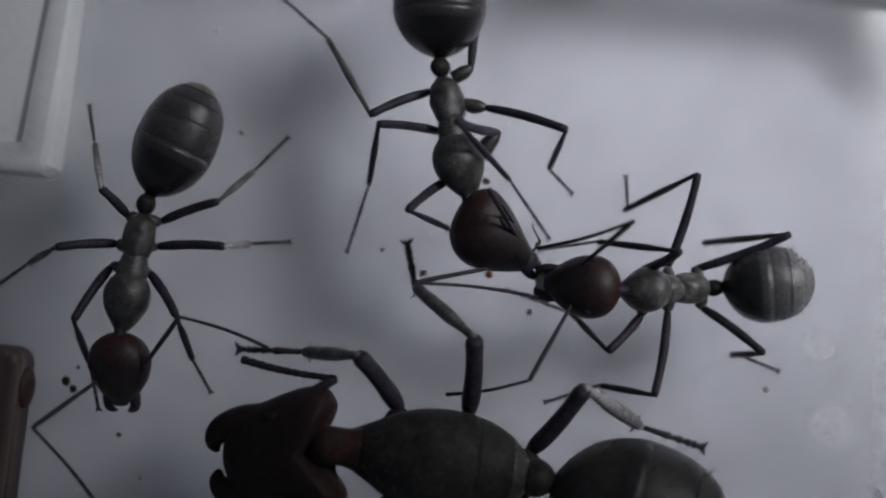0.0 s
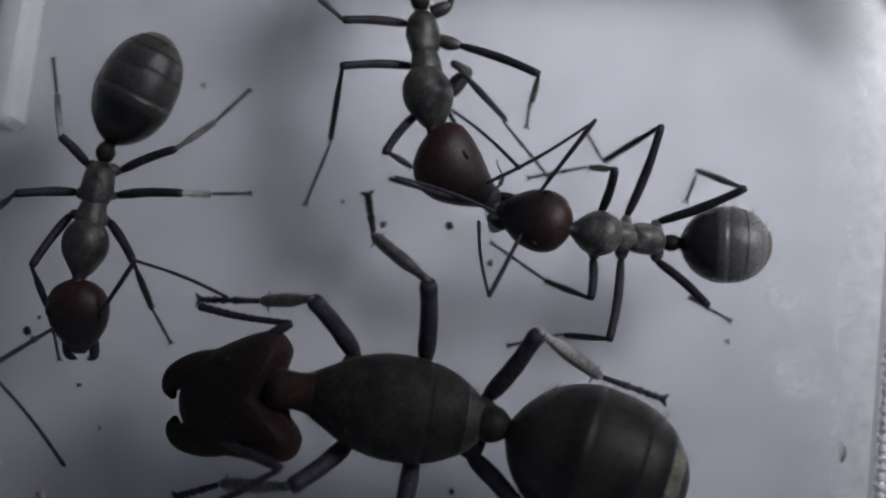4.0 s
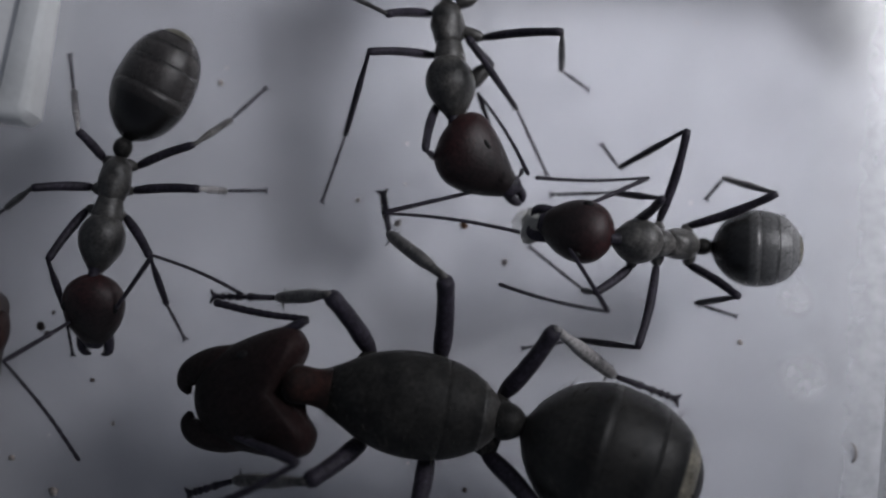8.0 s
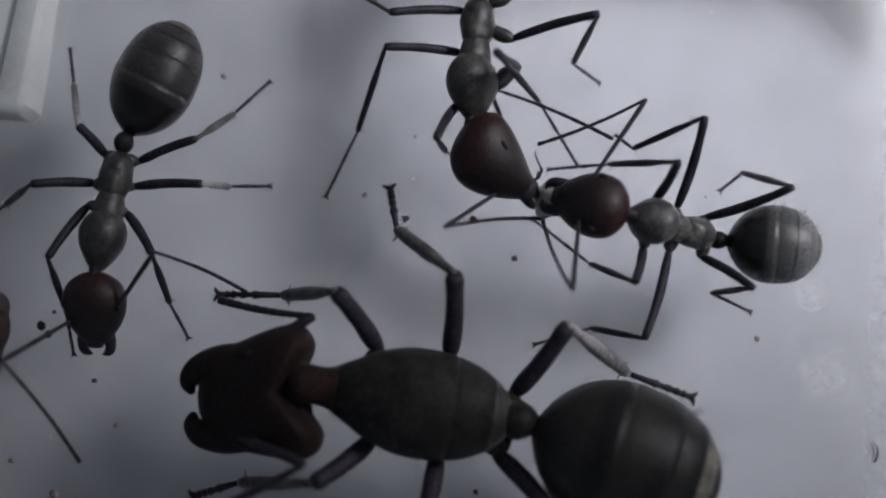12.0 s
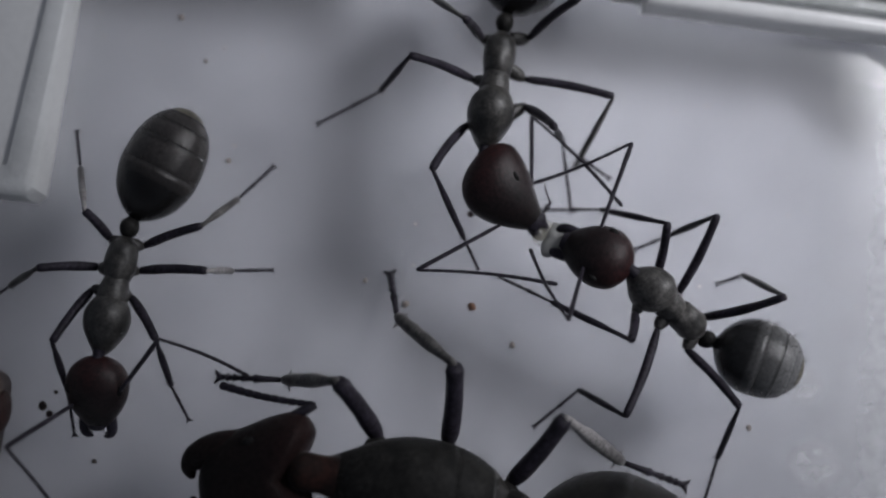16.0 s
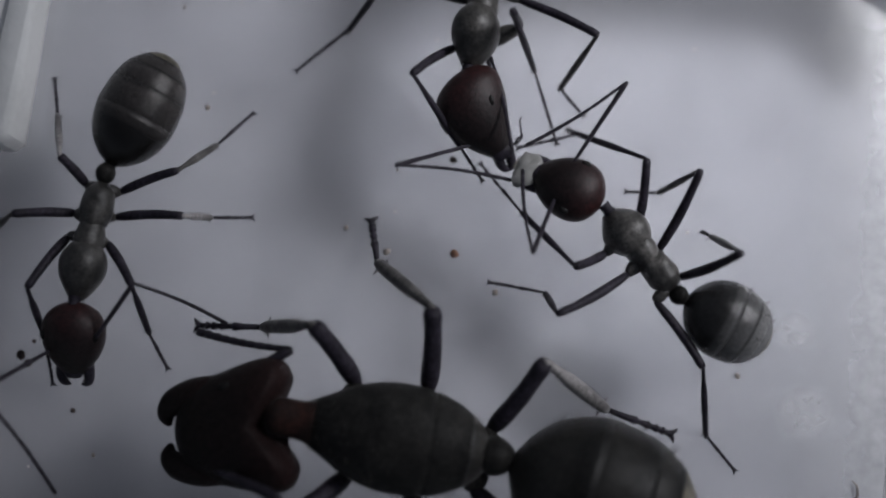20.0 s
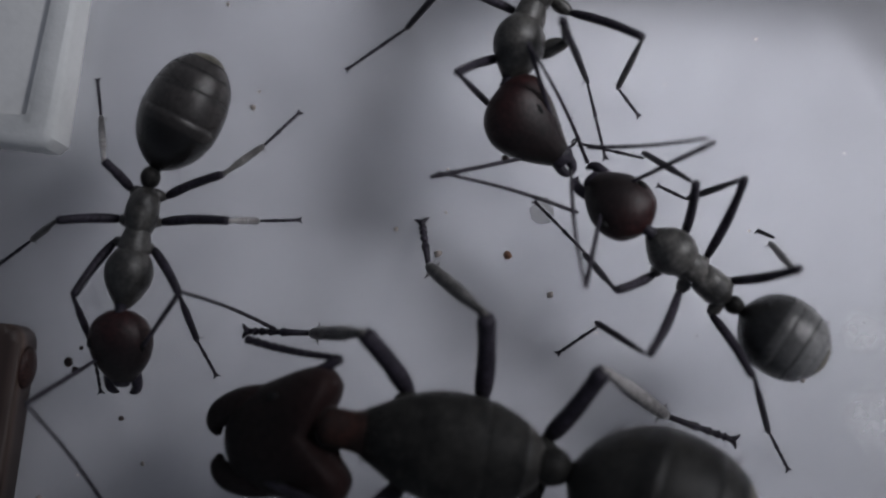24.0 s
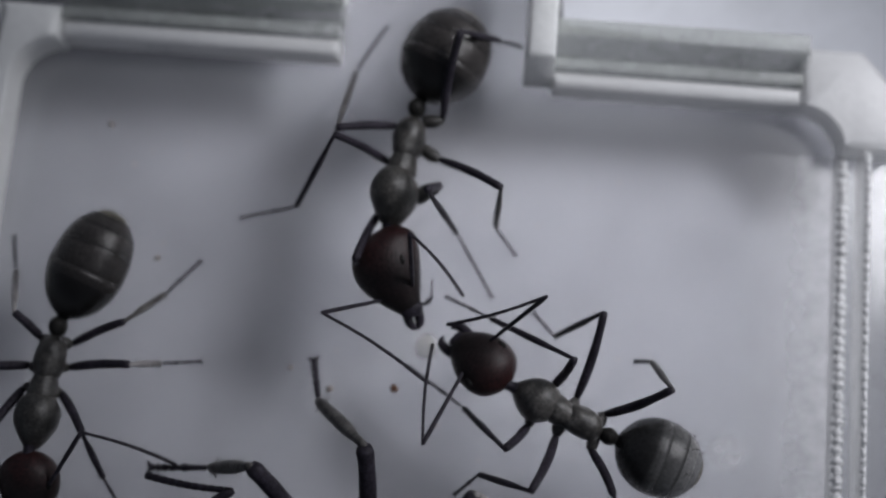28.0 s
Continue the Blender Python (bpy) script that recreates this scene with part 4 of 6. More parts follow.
def motions():
    ant_moves(still_ant, still_parts, SIZES["still"],
        trunk=[
        (8, -7.80, 4.23, 1.70, -8.40, 0.56, 1.90, -6),
    ],
        head=[
        (8, -8.48, -1.42, 1.20),
    ],
        gaster=[
        (8, -6.96, 6.10, 1.70),
    ],
        feelers={"r": [
        (8, -10.19, -1.96, 3.72, -8.44, -4.61, 2.27),
    ], "l": [
        (8, -6.51, 1.01, 3.12, -4.38, 0.17, 0.47),
    ]},
        legs={"r1": [
        (8, -9.61, 0.90, 2.20, -9.56, -0.33, 0.10, -9.35, -1.67, 0.12),
    ],
            "r2": [
        (8, -10.17, 2.93, 2.20, -10.69, 3.27, 0.10, -12.50, 1.87, 0.12),
    ],
            "r3": [
        (8, -8.96, 4.59, 2.20, -9.59, 5.43, 0.09, -9.90, 7.32, 0.12),
    ],
            "l1": [
        (8, -6.78, 1.06, 2.20, -7.26, 0.51, 0.11, -6.09, -1.14, 0.12),
    ],
            "l2": [
        (8, -5.49, 3.01, 2.20, -5.68, 3.24, 0.09, -3.87, 3.33, 0.12),
    ],
            "l3": [
        (8, -5.70, 4.27, 2.20, -5.61, 4.67, 0.10, -3.98, 6.45, 0.12),
    ]})
    ant_moves(major_ant, major_parts, SIZES["major"],
        trunk=[
        (8, 3.22, -3.30, 2.40, -1.78, -2.51, 2.90, 0),
    ],
        head=[
        (8, -5.70, -2.99, 2.00),
    ],
        gaster=[
        (8, 6.20, -4.30, 2.60),
    ],
        feelers={"r": [
        (8, -2.25, -0.62, 2.80, -5.00, -0.14, 1.69),
    ], "l": [
        (8, -2.30, -4.45, 4.04, -4.99, -5.82, 3.59),
    ]},
        legs={"r1": [
        (8, -1.64, 0.02, 3.40, -3.30, 0.08, 0.40, -5.29, 0.13, 0.12),
    ],
            "r2": [
        (8, 1.48, 0.53, 3.40, -0.11, 1.30, 1.19, -0.37, 3.34, 0.12),
    ],
            "r3": [
        (8, 4.49, -0.79, 3.40, 5.76, -1.98, 0.40, 8.47, -2.63, 0.12),
    ],
            "l1": [
        (8, -2.10, -4.99, 3.40, -3.62, -4.51, 0.39, -5.78, -5.63, 0.12),
    ],
            "l2": [
        (8, 0.71, -6.07, 3.40, -0.68, -6.54, 0.40, -1.34, -8.39, 0.12),
    ],
            "l3": [
        (8, 4.19, -5.79, 3.40, 5.36, -7.12, 0.38, 7.85, -7.92, 0.12),
    ]})
    ant_moves(giver_ant, giver_parts, SIZES["upper"],
        trunk=[
        (0, 0.52, 8.29, 1.80, 1.32, 4.50, 2.00, 34),
        (1, 0.70, 8.00, 1.80, 1.37, 4.18, 1.99, 36),
        (2, 0.60, 7.98, 1.80, 1.60, 4.23, 1.99, 34),
        (5, 1.46, 9.23, 1.80, 1.47, 5.36, 2.00, 26),
        (6, 1.61, 9.70, 1.80, 1.73, 5.83, 2.00, 14),
        (7, 1.70, 9.21, 1.80, 2.22, 5.37, 1.99, 18),
        (8, 1.37, 9.07, 1.80, 1.66, 5.20, 2.01, 24),
        (9, 1.77, 8.34, 1.80, 2.11, 4.48, 2.00, 36),
        (10, 1.96, 8.37, 1.80, 1.83, 4.50, 2.01, 38),
        (11, 1.86, 8.14, 1.80, 1.94, 4.27, 2.00, 40),
        (12, 2.14, 8.85, 1.80, 1.90, 4.98, 2.01, 32),
        (15, 2.62, 10.22, 1.80, 2.03, 6.39, 2.03, 8),
        (16, 2.74, 10.64, 1.80, 2.23, 6.79, 2.00, 0),
        (17, 3.39, 10.37, 1.80, 2.87, 6.52, 2.00, 0),
        (18, 2.88, 10.15, 1.80, 2.39, 6.30, 2.00, 8),
        (19, 3.23, 10.90, 1.80, 2.51, 7.08, 2.00, 12),
        (20, 3.09, 11.27, 1.80, 2.29, 7.48, 2.00, 16),
        (21, 2.98, 10.95, 1.80, 2.34, 7.13, 2.00, 20),
        (22, 3.11, 11.11, 1.80, 2.08, 7.35, 2.00, 24),
        (25, 3.15, 10.52, 1.80, 1.88, 6.86, 2.01, 22),
        (26, 2.98, 10.43, 1.80, 2.08, 6.67, 2.02, 22),
        (27, 2.96, 10.48, 1.80, 2.04, 6.72, 2.00, 24),
        (28, 2.89, 10.80, 1.80, 1.99, 7.03, 1.99, 26),
    ],
        head=[
        (0, 3.40, 2.41, 1.55),
        (1, 3.46, 1.98, 1.55),
        (2, 3.74, 2.24, 1.55),
        (5, 3.11, 3.24, 1.55),
        (6, 3.72, 3.73, 1.55),
        (7, 4.40, 3.32, 1.55),
        (8, 3.66, 3.04, 1.55),
        (9, 3.99, 2.03, 1.55),
        (10, 3.69, 2.27, 1.55),
        (11, 3.81, 2.11, 1.55),
        (12, 3.80, 2.83, 1.55),
        (15, 3.54, 4.14, 1.55),
        (16, 4.10, 4.40, 1.55),
        (17, 4.59, 3.97, 1.55),
        (18, 4.22, 3.85, 1.55),
        (19, 3.84, 4.54, 1.55),
        (20, 3.47, 4.96, 1.55),
        (21, 3.96, 4.76, 1.55),
        (22, 3.63, 4.98, 1.55),
        (25, 3.63, 4.74, 1.55),
        (26, 3.40, 4.69, 1.55),
        (27, 3.55, 4.31, 1.55),
        (28, 2.87, 4.00, 1.70),
    ],
        gaster=[
        (0, 0.48, 9.82, 1.90),
        (1, 0.65, 9.51, 1.90),
        (2, 0.49, 9.49, 1.90),
        (5, 1.76, 10.86, 1.90),
        (6, 1.72, 11.28, 1.90),
        (7, 1.92, 10.86, 1.90),
        (8, 1.52, 10.74, 1.90),
        (9, 1.90, 9.98, 1.90),
        (10, 2.02, 10.02, 1.90),
        (11, 1.88, 9.86, 1.90),
        (12, 2.28, 10.48, 1.90),
        (15, 3.08, 11.84, 1.90),
        (16, 3.23, 12.27, 1.90),
        (17, 3.89, 12.09, 1.90),
        (18, 3.33, 11.81, 1.90),
        (19, 3.69, 12.57, 1.90),
        (20, 3.51, 12.95, 1.90),
        (21, 3.41, 12.62, 1.90),
        (22, 3.59, 12.82, 1.90),
        (25, 3.79, 12.11, 1.90),
        (26, 3.71, 12.10, 1.90),
        (27, 3.71, 12.19, 1.90),
        (28, 3.90, 12.63, 1.90),
    ],
        feelers={"r": [
        (0, -0.21, 2.00, 3.28, 3.50, 1.68, 1.81),
        (1, -0.17, 3.14, 3.20, 3.50, 1.70, 2.48),
        (2, -0.17, 2.56, 2.74, 3.47, 1.79, 1.27),
        (4.5, 0.53, 3.25, 4.15, 3.50, 2.38, 1.61),
        (5, 0.47, 2.25, 3.90, 3.34, 0.06, 2.17),
        (6, 1.43, 1.78, 3.45, 3.51, 2.23, 0.07),
        (7, 0.61, 2.29, 2.48, 3.98, 2.14, 0.34),
        (8, -0.34, 2.51, 1.74, 3.61, 2.01, 2.02),
        (9, 0.82, 2.17, 3.96, 4.05, 1.40, 1.73),
        (9.5, 0.56, 3.66, 3.44, 3.85, 1.83, 2.10),
        (10, 0.57, 2.75, 3.90, 3.48, 1.61, 1.41),
        (11, 0.61, 3.12, 3.63, 3.59, 1.54, 1.49),
        (12, 1.20, 1.70, 3.92, 4.08, 2.34, 1.23),
        (12.5, 1.08, 3.34, 4.22, 4.14, 2.78, 1.71),
        (14.5, 0.25, 5.30, 3.08, 1.99, 2.42, 0.92),
        (15, -0.23, 5.27, 1.95, 2.42, 2.28, 1.81),
        (16, 0.39, 3.25, 1.95, 4.35, 2.92, 2.42),
        (16.5, 0.45, 5.15, 2.79, 3.48, 2.55, 3.02),
        (17, 1.82, 2.25, 2.91, 5.72, 1.61, 3.47),
        (18, 0.66, 2.51, 1.55, 2.97, -0.71, 2.06),
        (19, 0.21, 6.27, 2.19, 2.10, 3.28, 0.33),
        (19.5, 0.12, 3.86, 2.49, 3.99, 3.88, 1.45),
        (20, 0.39, 4.33, 3.53, 3.65, 4.45, 1.20),
        (21, 0.07, 5.83, 2.15, 3.14, 3.50, 1.06),
        (22, -0.13, 5.04, 2.85, 3.16, 4.12, 0.77),
        (22.5, -0.34, 5.46, 1.91, 3.16, 4.13, 0.50),
        (24.5, 0.24, 4.12, 3.28, 4.08, 3.23, 2.60),
        (25, 0.48, 4.71, 3.76, 3.99, 3.23, 2.55),
        (26, 0.03, 5.08, 3.05, 3.06, 2.92, 1.58),
        (27, 0.90, 3.07, 3.66, 4.57, 2.35, 2.24),
        (28, 0.37, 4.14, 4.29, 3.23, 2.35, 2.15),
    ], "l": [
        (0, 1.79, 4.49, 4.20, 3.12, 3.17, 0.66),
        (1, 1.16, 4.34, 3.63, 3.26, 2.36, 0.86),
        (2, 1.72, 5.14, 0.31, 2.88, 3.01, 3.49),
        (5, 2.03, 6.45, 0.45, 4.51, 3.91, 2.30),
        (6, 2.27, 7.06, 0.58, 5.18, 6.16, 3.17),
        (7, 3.50, 5.74, 4.23, 5.01, 3.62, 1.19),
        (8, 2.42, 6.40, 0.40, 3.76, 3.52, 2.83),
        (9, 2.60, 5.49, 0.40, 3.43, 2.87, 3.31),
        (10, 1.93, 4.08, 4.20, 3.16, 2.89, 0.58),
        (11, 1.83, 5.31, 1.10, 3.45, 2.13, 2.90),
        (12, 2.47, 6.24, 0.72, 5.94, 4.56, 1.76),
        (15, 3.39, 7.77, 1.30, 5.21, 4.67, 3.06),
        (16, 3.69, 8.13, 0.77, 6.23, 5.28, 1.95),
        (17, 4.49, 7.66, 0.54, 5.71, 4.67, 2.90),
        (18, 2.60, 7.47, 1.15, 4.59, 4.28, 2.52),
        (19, 3.20, 8.00, 0.37, 4.08, 4.94, 2.80),
        (20, 2.73, 8.63, 1.40, 3.53, 5.00, 2.88),
        (21, 2.23, 8.17, 1.41, 3.71, 4.87, 3.11),
        (22, 2.81, 8.29, 0.25, 4.38, 5.18, 2.20),
        (25, 2.70, 6.42, 4.46, 3.76, 5.45, 0.73),
        (26, 3.60, 5.04, 4.64, 3.89, 3.89, 0.82),
        (27, 2.19, 7.84, 1.26, 3.26, 4.56, 3.29),
        (28, 2.80, 6.28, 4.60, 4.23, 5.09, 1.06),
    ]},
        legs={"r1": [
        (0, -0.36, 3.99, 3.27, 0.44, 4.10, 0.69, 1.81, 3.12, 0.12),
        (1, 0.26, 3.48, 3.38, 0.59, 3.42, 0.12, 1.77, 3.26, 0.12),
        (2, -0.12, 3.65, 3.23, 1.00, 3.38, 0.40, 2.02, 3.24, 0.12),
        (5, 0.45, 4.34, 3.19, 0.81, 4.57, -0.40, 2.07, 4.34, 0.12),
        (6, 0.66, 4.63, 3.14, 1.03, 4.99, 0.40, 2.09, 4.39, 0.12),
        (7, 0.76, 4.55, 3.34, 1.54, 4.49, -0.06, 2.72, 4.07, 0.12),
        (8, 0.86, 4.09, 3.23, 1.28, 4.41, -0.40, 2.47, 3.92, 0.12),
        (9, 1.36, 3.42, 3.19, 1.53, 3.75, -0.40, 2.69, 3.19, 0.12),
        (10, 1.11, 3.51, 3.20, 1.37, 3.99, 0.42, 2.47, 3.32, 0.12),
        (11, 0.88, 3.61, 3.34, 1.25, 3.95, 0.85, 2.36, 3.45, 0.12),
        (12, 0.95, 4.18, 3.31, 1.23, 4.45, -0.19, 2.36, 3.85, 0.12),
        (15, 0.60, 5.91, 3.55, 0.98, 3.60, 0.73, 2.30, 3.34, 0.12),
        (16, 0.72, 5.91, 3.29, 1.15, 3.83, -0.04, 2.33, 3.38, 0.12),
        (17, 1.17, 5.81, 3.32, 2.83, 5.57, -0.29, 2.45, 3.62, 0.12),
        (18, 0.80, 5.71, 3.38, 1.16, 3.94, 0.11, 2.40, 3.58, 0.12),
        (19, 0.99, 6.29, 3.16, 1.27, 3.83, 0.31, 2.42, 3.53, 0.12),
        (20, 0.76, 6.93, 3.29, 1.51, 4.56, 0.83, 3.31, 3.93, 0.12),
        (21, 0.69, 7.07, 3.46, 1.37, 5.43, 0.67, 2.72, 5.69, 0.12),
        (22, 0.42, 7.63, 3.43, 1.21, 6.08, 0.76, 2.67, 6.35, 0.12),
        (25, 0.69, 6.51, 3.47, 0.64, 7.34, 0.04, 2.29, 5.87, 0.12),
        (26, 0.87, 6.40, 3.57, 1.52, 6.14, 1.03, 2.05, 5.14, 0.12),
        (27, 1.04, 6.00, 3.34, 1.07, 6.31, -0.29, 2.09, 5.53, 0.12),
        (28, 1.14, 5.88, 2.97, 1.30, 5.71, 0.40, 2.30, 5.27, 0.12),
    ],
            "r2": [
        (0, -1.20, 6.37, 3.17, -1.54, 4.98, 0.16, -2.16, 3.05, 0.12),
        (1, -0.74, 6.14, 3.41, -1.33, 4.82, 0.36, -2.15, 3.04, 0.12),
        (2, -0.80, 6.19, 3.35, -1.40, 4.86, 1.15, -2.20, 3.06, 0.12),
        (5, -1.08, 6.86, 2.68, -1.56, 5.02, 0.46, -2.22, 3.03, 0.12),
        (6, -1.04, 7.00, 2.51, -1.60, 5.00, 0.40, -2.24, 3.03, 0.12),
        (7, -0.56, 6.69, 2.87, -1.39, 5.00, -0.26, -2.17, 3.05, 0.12),
        (8, -0.77, 6.85, 3.12, -1.52, 4.95, 0.19, -2.17, 3.04, 0.12),
        (9, -0.06, 6.34, 3.23, -1.15, 4.70, 1.23, -2.18, 3.06, 0.12),
        (10, -0.27, 6.60, 3.04, -1.28, 4.84, 1.13, -2.23, 3.11, 0.12),
        (11, 0.07, 6.29, 3.31, -1.18, 4.56, 0.65, -2.20, 3.04, 0.12),
        (12, -0.50, 6.85, 2.68, -1.34, 4.93, -0.08, -2.23, 3.05, 0.12),
        (12.5, -0.35, 7.24, 2.83, -1.29, 5.59, -0.03, -2.23, 3.05, 0.12),
        (14.5, -0.23, 8.13, 3.42, -1.06, 8.23, 0.15, -1.69, 5.71, 0.12),
        (15, 0.38, 9.19, 3.57, -1.01, 8.89, 0.19, -2.83, 8.02, 0.12),
        (16, 0.02, 9.09, 3.36, -0.89, 8.86, -0.40, -2.71, 7.82, 0.12),
        (17, 0.14, 8.94, 2.58, -1.23, 8.67, -0.40, -2.70, 7.85, 0.12),
        (18, 0.08, 8.69, 3.11, -0.25, 9.62, -0.40, -2.72, 7.80, 0.12),
        (20, -0.13, 9.74, 2.49, -1.19, 9.16, -0.40, -2.70, 7.83, 0.12),
        (21, -0.17, 8.87, 2.32, -0.86, 8.25, -0.40, -2.69, 7.81, 0.12),
        (22, 0.25, 9.66, 3.01, -0.99, 9.03, 0.54, -2.70, 7.81, 0.12),
        (25, 0.22, 9.25, 3.08, -0.89, 8.93, 0.51, -2.62, 7.75, 0.12),
        (26, 0.60, 9.36, 3.38, -0.91, 8.73, 1.14, -2.64, 7.78, 0.12),
        (27, 0.58, 9.23, 3.39, -0.94, 8.68, 1.14, -2.69, 7.76, 0.12),
        (28, 0.56, 9.52, 3.39, -0.21, 7.29, 0.65, -2.73, 7.84, 0.12),
    ],
            "r3": [
        (0, -1.44, 6.71, 2.75, -2.19, 8.62, 0.98, -4.14, 10.64, 0.12),
        (1, -1.49, 6.51, 2.47, -1.82, 8.33, -0.40, -3.87, 10.36, 0.12),
        (2, -1.58, 6.56, 2.51, -2.07, 8.23, -0.40, -3.99, 10.38, 0.12),
        (5, -0.54, 8.52, 3.23, -1.53, 10.02, -0.21, -3.99, 10.71, 0.12),
        (6, -0.56, 9.38, 3.24, -2.05, 11.98, -0.40, -3.73, 10.39, 0.12),
        (7, -0.39, 8.34, 3.19, -1.44, 9.81, 0.40, -2.51, 10.27, 0.12),
        (8, -0.28, 7.86, 3.39, -3.46, 8.96, 0.83, -4.21, 10.71, 0.12),
        (11, -0.47, 6.89, 2.44, -3.50, 8.54, 0.55, -4.19, 10.66, 0.12),
        (12, -0.39, 7.90, 2.46, -1.84, 9.80, -0.40, -4.23, 10.68, 0.12),
        (15, 1.03, 9.47, 3.75, 0.64, 10.87, 0.18, -1.24, 12.95, 0.12),
        (17, 2.22, 9.92, 3.99, 0.32, 11.61, 0.60, 0.09, 13.65, 0.12),
        (20, 1.74, 10.47, 3.75, 0.57, 11.79, 0.32, -0.00, 14.16, 0.12),
        (22, 1.56, 10.92, 3.62, 0.37, 12.37, 0.35, -0.03, 14.78, 0.12),
        (25, 0.47, 10.10, 2.70, 1.09, 12.67, 0.20, 1.83, 14.12, 0.12),
        (26, 0.84, 9.73, 3.25, 1.09, 13.37, 0.20, 1.83, 14.12, 0.12),
        (27, 0.58, 9.85, 3.00, 0.39, 11.97, 0.20, 1.83, 14.12, 0.12),
        (28, 0.57, 9.85, 2.97, 0.39, 11.97, 0.20, 1.83, 14.12, 0.12),
    ],
            "l1": [
        (0, 0.92, 6.31, 4.14, 2.56, 5.18, 1.09, 3.87, 3.53, 0.12),
        (1, 1.18, 5.86, 4.25, 2.67, 4.77, 1.03, 4.04, 3.15, 0.12),
        (2, 1.26, 5.81, 4.19, 3.54, 4.39, 0.17, 4.16, 3.40, 0.12),
        (5, 2.49, 6.54, 4.24, 3.29, 6.46, 0.93, 5.50, 4.23, 0.12),
        (6, 3.58, 6.28, 3.59, 3.87, 7.46, 0.40, 5.67, 4.91, 0.12),
        (7, 2.79, 6.73, 4.06, 4.19, 6.47, 0.16, 5.01, 3.79, 0.12),
        (8, 1.98, 6.98, 4.15, 3.49, 5.80, 1.13, 4.56, 4.00, 0.12),
        (9, 2.66, 5.50, 4.33, 4.13, 5.03, 0.85, 5.20, 3.14, 0.12),
        (10, 2.19, 5.75, 4.35, 3.93, 5.77, 0.27, 5.15, 3.34, 0.12),
        (11, 2.28, 5.64, 4.43, 3.64, 5.30, 0.86, 4.83, 3.49, 0.12),
        (12, 2.48, 6.31, 4.30, 3.88, 5.86, 0.90, 5.13, 4.10, 0.12),
        (15, 3.81, 7.02, 3.76, 4.36, 7.43, -0.40, 4.90, 5.29, 0.12),
        (16, 4.07, 7.17, 3.43, 4.69, 6.90, 0.40, 5.00, 5.44, 0.12),
        (17, 4.73, 6.79, 3.37, 5.24, 6.92, -0.40, 5.08, 4.76, 0.12),
        (18, 4.17, 6.66, 3.60, 4.77, 8.14, -0.40, 4.89, 5.25, 0.12),
        (19, 4.03, 7.52, 3.80, 4.47, 8.62, -0.40, 4.69, 5.73, 0.12),
        (20, 3.41, 8.52, 4.04, 4.27, 7.85, 0.71, 5.03, 5.79, 0.12),
        (21, 3.52, 8.12, 4.11, 4.30, 8.17, -0.13, 4.74, 5.32, 0.12),
        (22, 3.25, 8.59, 4.21, 4.13, 8.50, -0.00, 4.55, 5.66, 0.12),
        (25, 3.27, 7.87, 4.19, 4.25, 7.15, 0.78, 4.98, 5.09, 0.12),
        (26, 3.46, 7.88, 4.21, 4.31, 7.24, 0.74, 5.08, 5.19, 0.12),
        (27, 3.34, 7.64, 4.20, 4.19, 7.21, 0.66, 5.14, 5.23, 0.12),
        (28, 3.26, 7.63, 4.16, 4.03, 7.18, 0.55, 5.09, 5.24, 0.12),
    ],
            "l2": [
        (0, 3.99, 6.29, 3.20, 3.81, 5.62, 0.70, 4.55, 4.90, 0.12),
        (1, 4.07, 6.07, 3.38, 3.81, 5.59, 0.80, 4.53, 4.90, 0.12),
        (2, 4.09, 6.07, 3.28, 3.83, 5.56, 0.78, 4.55, 4.86, 0.12),
        (4.5, 4.64, 6.49, 2.70, 4.67, 6.73, -0.20, 4.40, 5.81, 0.12),
        (5, 5.03, 7.75, 2.59, 4.83, 6.97, -0.40, 5.80, 6.65, 0.12),
        (6, 5.27, 8.27, 1.93, 4.19, 7.90, -0.40, 5.80, 6.67, 0.12),
        (7, 5.07, 7.65, 3.08, 4.96, 7.08, 0.09, 5.80, 6.60, 0.12),
        (8, 4.61, 7.50, 3.31, 4.94, 7.06, 0.15, 5.78, 6.66, 0.12),
        (9, 4.86, 7.17, 3.75, 4.32, 6.85, 1.13, 5.78, 6.61, 0.12),
        (10, 4.97, 7.41, 3.63, 4.20, 6.95, 0.99, 5.76, 6.66, 0.12),
        (11, 5.38, 7.87, 2.06, 4.80, 6.85, -0.40, 5.78, 6.61, 0.12),
        (12, 5.32, 7.71, 3.28, 4.19, 7.09, -0.02, 5.77, 6.59, 0.12),
        (15, 5.97, 8.58, 1.82, 5.01, 7.89, 0.06, 5.82, 6.65, 0.12),
        (16, 6.01, 8.61, 1.59, 5.19, 8.08, -0.10, 5.90, 6.63, 0.12),
        (17, 6.53, 8.08, 1.94, 5.84, 7.97, 0.99, 5.82, 6.67, 0.12),
        (18, 5.85, 8.02, 2.76, 5.13, 7.83, 1.06, 5.80, 6.60, 0.12),
        (19, 5.97, 8.22, 2.78, 5.17, 7.42, 0.05, 5.77, 6.65, 0.12),
        (20, 5.90, 8.40, 2.53, 4.37, 8.14, -0.27, 5.81, 6.67, 0.12),
        (21, 5.87, 8.20, 2.71, 4.45, 8.11, -0.26, 5.80, 6.57, 0.12),
        (22, 5.67, 8.25, 3.05, 4.44, 8.02, 0.85, 5.86, 6.66, 0.12),
        (25, 5.34, 7.80, 3.43, 4.49, 7.70, 1.19, 5.71, 6.47, 0.12),
        (26, 5.50, 7.87, 3.33, 4.51, 7.83, 1.07, 5.81, 6.53, 0.12),
        (27, 5.42, 7.73, 3.30, 4.43, 7.83, 0.96, 5.76, 6.45, 0.12),
